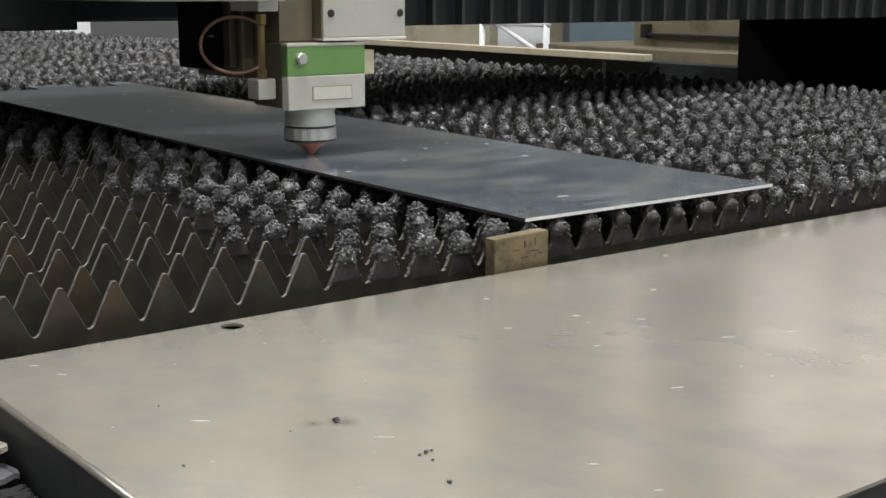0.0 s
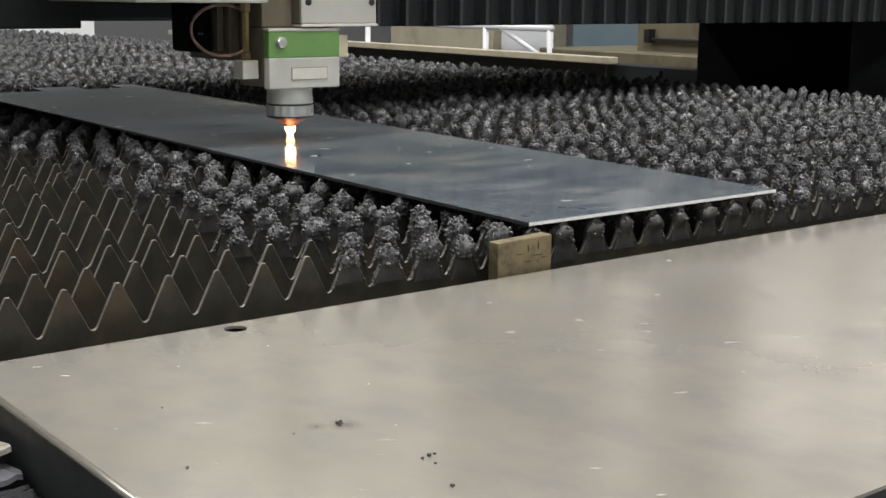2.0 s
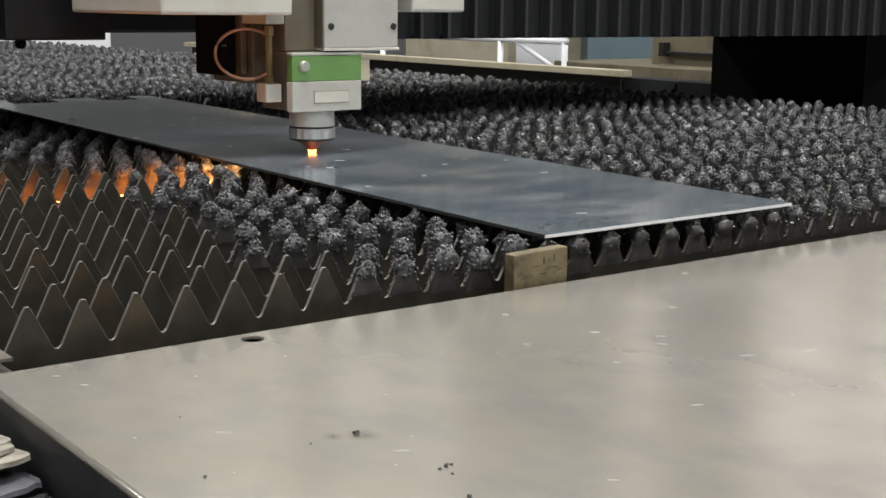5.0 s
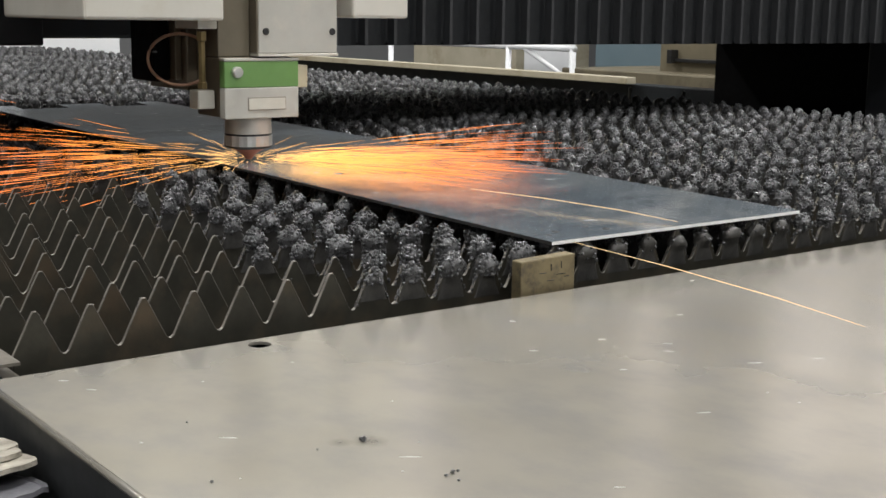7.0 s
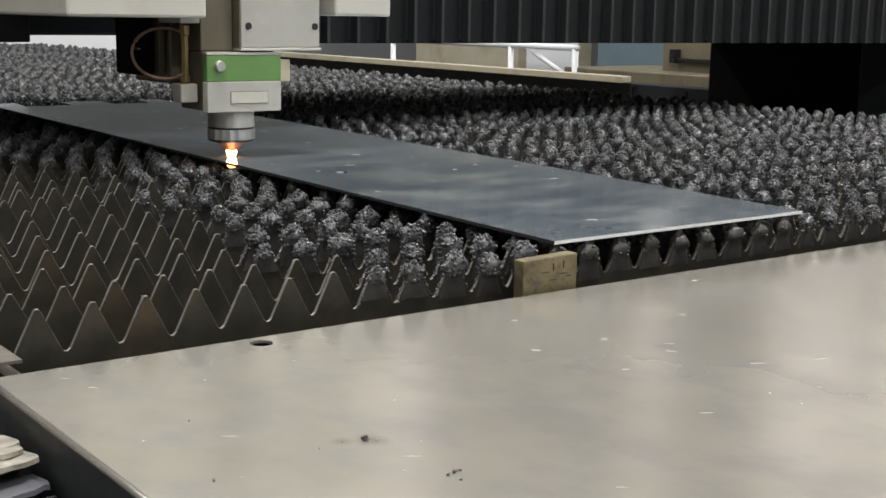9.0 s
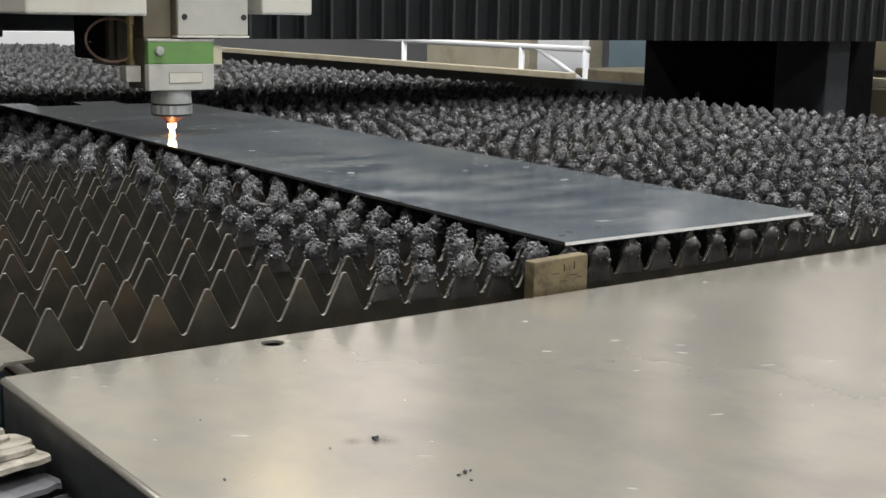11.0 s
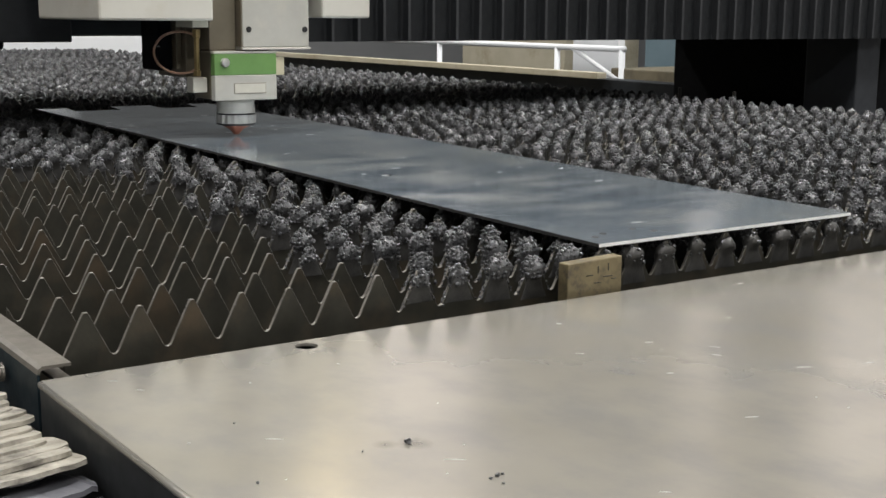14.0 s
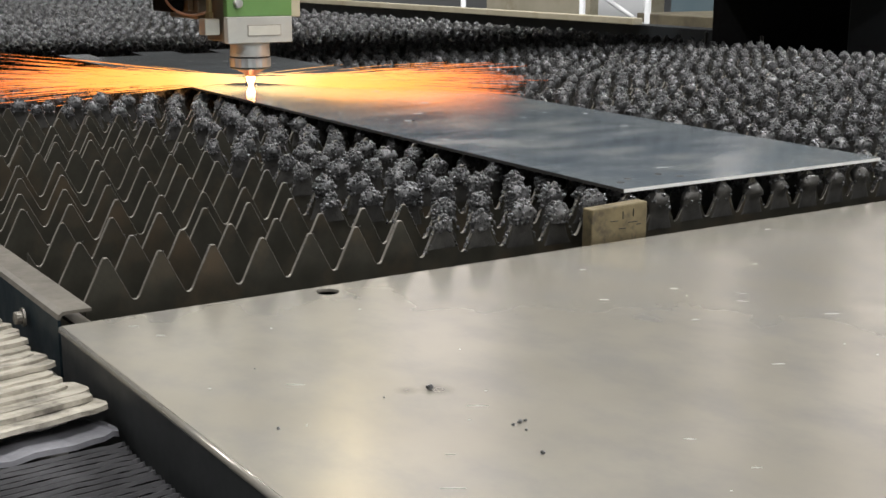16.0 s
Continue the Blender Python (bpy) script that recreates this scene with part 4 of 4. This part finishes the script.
# ---- far side of the machine ----
def surroundings():
    f = thing("far_frame", "cream painted cross frame at the far end of the bed", "frame")
    part("crossbar", box(-0.3, 2.04, 4.72, 4.80, -0.12, 0.074, 0.003), M_PANEL, f)
    for x in (1.0, 1.9):
        part("frame_leg", box(x, x + 0.06, 4.73, 4.79, -0.9, -0.121), M_PANEL, f)
    p = thing("white_cabinet", "white cabinet standing beyond the far frame", "cabinet")
    part("cabinet_body", box(1.45, 1.84, 5.4, 5.8, -0.9, 0.30, 0.004), M_PANEL, p)
    part("door_seam", box(1.58, 1.586, 5.396, 5.402, -0.8, 0.29), M_BLUE, p)
    g = thing("grey_cabinet", "grey cabinet standing beyond the far frame", "cabinet")
    part("cabinet_body", box(1.88, 2.06, 5.5, 5.9, -0.9, 0.115, 0.004), M_BLUE, g)
    b = thing("machine_flank", "tan painted machine flank next to the slats", "machine body")
    part("lower_body", box(1.73, 2.06, 1.16, 4.6, -0.14, -0.030, 0.004), M_TAN, b)
    part("dark_frame", box(1.73, 2.06, -0.4, 1.158, -0.14, -0.034, 0.004), M_TRAY, b, "dark steel front part of the flank")
    part("body_foot", box(1.80, 2.00, 0.2, 0.4, -0.9, -0.141), M_TAN, b)
    part("body_foot", box(1.80, 2.00, 4.0, 4.2, -0.9, -0.141), M_TAN, b)
    for y in (1.26, 1.42):
        part("stud", turned([(0.008, -0.030), (0.008, -0.012), (0.004, -0.011), (0.004, 0.024)], 8, m=Matrix.Translation((1.86, y, 0))), M_SCREW, b)
    u = thing("tan_cabinet", "tan painted machine cabinet behind the gantry", "cabinet")
    part("cabinet_body", box(2.62, 3.1, 1.20, 2.06, -0.9, 0.45, 0.005), M_TAN, u)
    part("cable_duct", box(2.60, 2.619, 1.30, 2.00, 0.050, 0.060, 0.002), M_SCREW, u)
    part("wall_bracket", box(2.59, 2.619, 1.985, 2.005, 0.045, 0.085, 0.002), M_SCREW, u)
    t = thing("tan_bench", "low tan bench behind the rail", "bench")
    part("bench_body", box(2.50, 2.90, 1.10, 2.36, -0.9, 0.020, 0.004), M_TAN, t)
    e = thing("cream_bar", "cream painted steel bar lying on the tan bench", "steel bar")
    part("bar", box(2.505, 2.54, 1.115, 1.34, 0.0205, 0.044, 0.002), M_RAIL, e)
    c = thing("blue_cabinet", "blue-grey cabinet standing behind the machine", "cabinet")
    part("cabinet_body", box(3.2, 3.7, 2.3, 2.95, -0.9, 0.6, 0.005), M_BLUE, c)
    cr = thing("cream_cabinet", "cream cabinet standing behind the rail", "cabinet")
    part("cabinet_body", box(3.1, 3.5, 3.30, 4.0, -0.9, 0.40, 0.005), M_RAIL, cr)
    w = thing("white_locker", "white locker standing behind the machine", "locker")
    part("panel_board", box(2.60, 2.63, 2.44, 2.66, -0.9, 0.30, 0.002), M_PANEL, w)
    q = thing("tube_frame", "white tube frame standing behind the rail", "frame")
    part("top_tube", tube([(2.5, 2.30, 0.078), (2.5, 4.4, 0.078)], 0.010, 10), M_PANEL, q, smooth=True)
    for y in (2.31, 2.62, 3.3):
        part("post", tube([(2.5, y, -0.9), (2.5, y, 0.078)], 0.010, 10), M_PANEL, q, smooth=True)
    part("brace", tube([(2.5, 2.32, -0.02), (2.5, 2.55, 0.078)], 0.008, 8), M_PANEL, q, smooth=True)


# ---- things that move ----
TRACK = [
    (0.0, 0.454, 0.400, 0.0290), (0.2, 0.454, 0.404, 0.0290), (0.5, 0.444, 0.398, 0.0290), (0.8, 0.449, 0.390, 0.0290),
    (1.0, 0.454, 0.392, 0.0290), (1.3, 0.456, 0.397, 0.0290), (1.4, 0.457, 0.398, 0.0400), (1.5, 0.459, 0.398, 0.0630),
    (1.6, 0.480, 0.460, 0.0900), (1.7, 0.505, 0.528, 0.0370), (1.9, 0.505, 0.528, 0.0410), (2.0, 0.505, 0.528, 0.0410),
    (2.3, 0.505, 0.528, 0.0410), (2.5, 0.505, 0.528, 0.0350), (2.7, 0.505, 0.528, 0.0300), (3.0, 0.506, 0.529, 0.0290),
    (3.5, 0.506, 0.526, 0.0290), (3.7, 0.507, 0.527, 0.0290), (4.6, 0.514, 0.532, 0.0290), (5.5, 0.507, 0.528, 0.0300),
    (5.7, 0.500, 0.528, 0.0600), (5.8, 0.489, 0.528, 0.0550), (6.0, 0.437, 0.535, 0.0400), (6.2, 0.437, 0.550, 0.0370),
    (6.5, 0.438, 0.550, 0.0380), (6.9, 0.438, 0.548, 0.0330), (7.0, 0.437, 0.545, 0.0300), (7.2, 0.434, 0.535, 0.0290),
    (7.5, 0.423, 0.522, 0.0290), (8.0, 0.430, 0.533, 0.0290), (8.1, 0.432, 0.545, 0.0340), (8.3, 0.434, 0.575, 0.0400),
    (8.5, 0.435, 0.585, 0.0370), (9.0, 0.428, 0.570, 0.0330), (9.2, 0.430, 0.572, 0.0295), (10.0, 0.436, 0.580, 0.0290),
    (10.4, 0.440, 0.600, 0.0600), (10.8, 0.458, 0.800, 0.0600), (11.0, 0.461, 0.818, 0.0400), (11.3, 0.461, 0.818, 0.0400),
    (11.5, 0.462, 0.818, 0.0340), (11.7, 0.464, 0.828, 0.0300), (12.0, 0.470, 0.840, 0.0305), (12.5, 0.469, 0.835, 0.0305),
    (12.6, 0.474, 0.830, 0.0400), (12.7, 0.485, 0.815, 0.0600), (12.9, 0.496, 0.806, 0.0430), (13.0, 0.496, 0.806, 0.0430),
    (13.5, 0.495, 0.807, 0.0420), (13.7, 0.497, 0.812, 0.0360), (14.0, 0.509, 0.840, 0.0300), (14.5, 0.504, 0.835, 0.0300),
    (14.7, 0.502, 0.832, 0.0300), (14.8, 0.498, 0.828, 0.0380), (15.0, 0.489, 0.820, 0.0380), (15.2, 0.489, 0.822, 0.0430),
    (15.5, 0.490, 0.824, 0.0440), (15.9, 0.485, 0.812, 0.0400), (16.0, 0.480, 0.800, 0.0360),
]


def where(t):
    """The nozzle's place at t, between the rows of TRACK."""
    for a, b in zip(TRACK, TRACK[1:]):
        if t <= b[0]:
            f = (t - a[0]) / (b[0] - a[0])
            return [p + (q - p) * f for p, q in zip(a[1:], b[1:])]
    return list(TRACK[-1][1:])


def gap_near(y):
    """The middle of the gap between two slats nearest to y."""
    return min(((a + b) / 2 for a, b in zip(ROWS, ROWS[1:])), key=lambda m: abs(m - y))


PIERCE = [(1.85, 2.6), (6.27, 6.97), (8.37, 9.05), (11.0, 11.37), (12.97, 13.65), (15.15, 15.95)]
CUT = [(0.2, 1.28), (3.1, 3.6), (4.2, 5.2), (7.2, 8.02), (9.4, 10.1), (11.95, 12.55), (14.25, 14.75)]
TRAIL = [(0.95, 1.2), (7.42, 7.98), (12.25, 12.53), (14.6, 14.72)]
BURSTS = [[(6.93, 7.05), (9.06, 9.16)], [(13.66, 13.76), (15.93, 16.0)]]


def motions():
    walk(head, [(t, pose(x, y, z)) for t, x, y, z in TRACK])
    walk(beam, [(t, pose(0, y, 0)) for t, x, y, z in TRACK])
    walk(covers, [(t, pose(x, y, 0)) for t, x, y, z in TRACK])
    # the flame leaves the nozzle while it pierces, and draws back into the head
    rows = [(0.0, pose(0, 0, 0.080))]
    for a, b, out in sorted([(a, b, 0.0) for a, b in PIERCE] + [(a, b, 0.0146) for a, b in CUT] + [(11.42, 11.62, 0.0085)]):
        rows += [(a - 0.05, pose(0, 0, 0.080)), (a, pose(0, 0, out)), (b, pose(0, 0, out))]
        if b < 15.9:
            rows.append((b + 0.05, pose(0, 0, 0.080)))
    rows.append((16.0, pose(0, 0, 0.0)))
    rows = [r for k, r in enumerate(rows) if k == 0 or r[0] > rows[k - 1][0] + 0.01]
    walk(fire, rows)
    # jets rise from the tray to the cut and sink back
    deep = -0.55
    for ob, dx, dz in ((jet, -0.02, -0.008), (bead, -0.052, 0.004)):
        rows = [(0.0, pose(0.45, 0.40, deep, 0, 0, 180))]
        for a, b in CUT:
            xa, ya, _ = where(a)
            xb, yb, _ = where(b)
            ya = yb = gap_near((ya + yb) / 2) - 0.017
            rows += [(a - 0.07, pose(xa + dx, ya, deep, 0, 0, 180)), (a, pose(xa + dx, ya, dz, 0, 0, 180)), (b, pose(xb + dx, yb, dz, 0, 0, 180)),
                     (b + 0.07, pose(xb + dx, yb, deep, 0, 0, 180))]
            rows = [r for i, r in enumerate(rows) if i == 0 or r[0] > rows[i - 1][0] + 0.01]
        rows.append((16.0, pose(0.45, 0.75, deep, 0, 0, 180)))
        walk(ob, rows)
    # thin trails leave the cut in the strongest moments
    for k, ob in enumerate(trails):
        rows = [(0.0, pose(0.45, 0.40, deep, 0, 0, 180))]
        for a, b in TRAIL:
            x, y, z = where(b)
            a2 = a + 0.06 * (k % 4)
            rows += [(a2 - 0.10, pose(x, y, deep, 0, 0, 180)), (a2, pose(x - 0.03, y, 0.012, 0, 0, 180)), (b, pose(x - 0.08, y, 0.014, 0, 0, 180)),
                     (b + 0.08, pose(x - 0.2, y, deep, 0, 0, 180))]
        rows.append((16.0, pose(0.45, 0.75, deep, 0, 0, 180)))
        walk(ob, rows)
    x, y, z = where(12.5)
    walk(plume, [(0.0, pose(x, y, deep, 0, 0, 172)), (12.36, pose(x, y, deep, 0, 0, 172)), (12.44, pose(x, y, 0.032, 0, 0, 172)), (12.54, pose(x - 0.01, y, 0.034, 0, 0, 172)),
                 (12.64, pose(x, y, deep, 0, 0, 172)), (16.0, pose(x, y, deep, 0, 0, 172))])
    walk(stray, [(0.0, pose(0.85, 1.25, deep)), (11.36, pose(0.85, 1.10, deep)), (11.44, pose(0.86, 1.10, 0.026)), (11.54, pose(0.90, 1.10, 0.036)), (11.64, pose(0.93, 1.10, deep)),
                 (16.0, pose(0.9, 1.25, deep))])
    for ob, q in zip(far, ((0.478, 0.229, 0.034, -79), (0.410, 0.030, 0.026, -96))):
        x, y, z, turn = q
        walk(ob, [(0.0, pose(0.7, 0.6, deep, 0, 0, turn)), (6.85, pose(0.5, 0.5, deep, 0, 0, turn)), (6.93, pose(0.5, 0.5, 0.04, 0, 0, turn)), (7.0, pose(x, y, z, 0, 0, turn)),
                  (7.10, pose(x + 0.1, y + 0.2, deep, 0, 0, turn)), (16.0, pose(x + 0.1, y + 0.2, deep, 0, 0, turn))])
    # sparks fly out over the sheet and drop into the tray
    for (burst, fans), times in zip(bursts, BURSTS):
        rows = [(0.0, pose(0.65, 0.75, deep))]
        for t0, t1 in times:
            x, y, z = where(t0)
            rows += [(t0 - 0.10, pose(x, y, deep)), (t0, pose(x, y, 0.030)), (t1, pose(x, y, 0.031))]
            if t1 < 15.9:
                rows.append((t1 + 0.08, pose(x, y, deep)))
        if rows[-1][0] < 16.0:
            rows.append((16.0, pose(0.65, 0.75, deep)))
        walk(burst, rows)
        for a, ob in fans:
            deg, ca, sa = math.degrees(a), math.cos(a), math.sin(a)
            rows = [(0.0, pose(-0.06 * ca, -0.06 * sa, 0, 0, 0, deg))]
            for t0, t1 in times:
                rows += [(t0 - 0.10, pose(-0.06 * ca, -0.06 * sa, 0, 0, 0, deg)), (t0, pose(-0.03 * ca, -0.03 * sa, 0, 0, 0, deg)), (t1, pose(0.01 * ca, 0.01 * sa, 0, 0, 0, deg))]
            if rows[-1][0] < 16.0:
                rows.append((16.0, pose(0, 0, 0, 0, 0, deg)))
            walk(ob, rows)


hall()
ceiling_lamps()
wear(cover_plate(), 0.02, 0.62, -0.33, -0.01, 0.0, 56, -33, 40)
debris()
stop_block()
channel()
wear(work_sheet(), 0.41, 0.65, 0.05, 1.2, 0.0282, 60, -20, 41)
side_bellows()
beam = gantry()
covers = carriage()
head = cutting_head()
fire = flame(head)
surroundings()
bursts = [spark_fans(77, False), spark_fans(78, True)]
jet, bead, trails = spark_jet()
far = long_sparks()
plume = side_plume()
stray = stray_sparks()
slag_tray()
slat_bed()
motions()
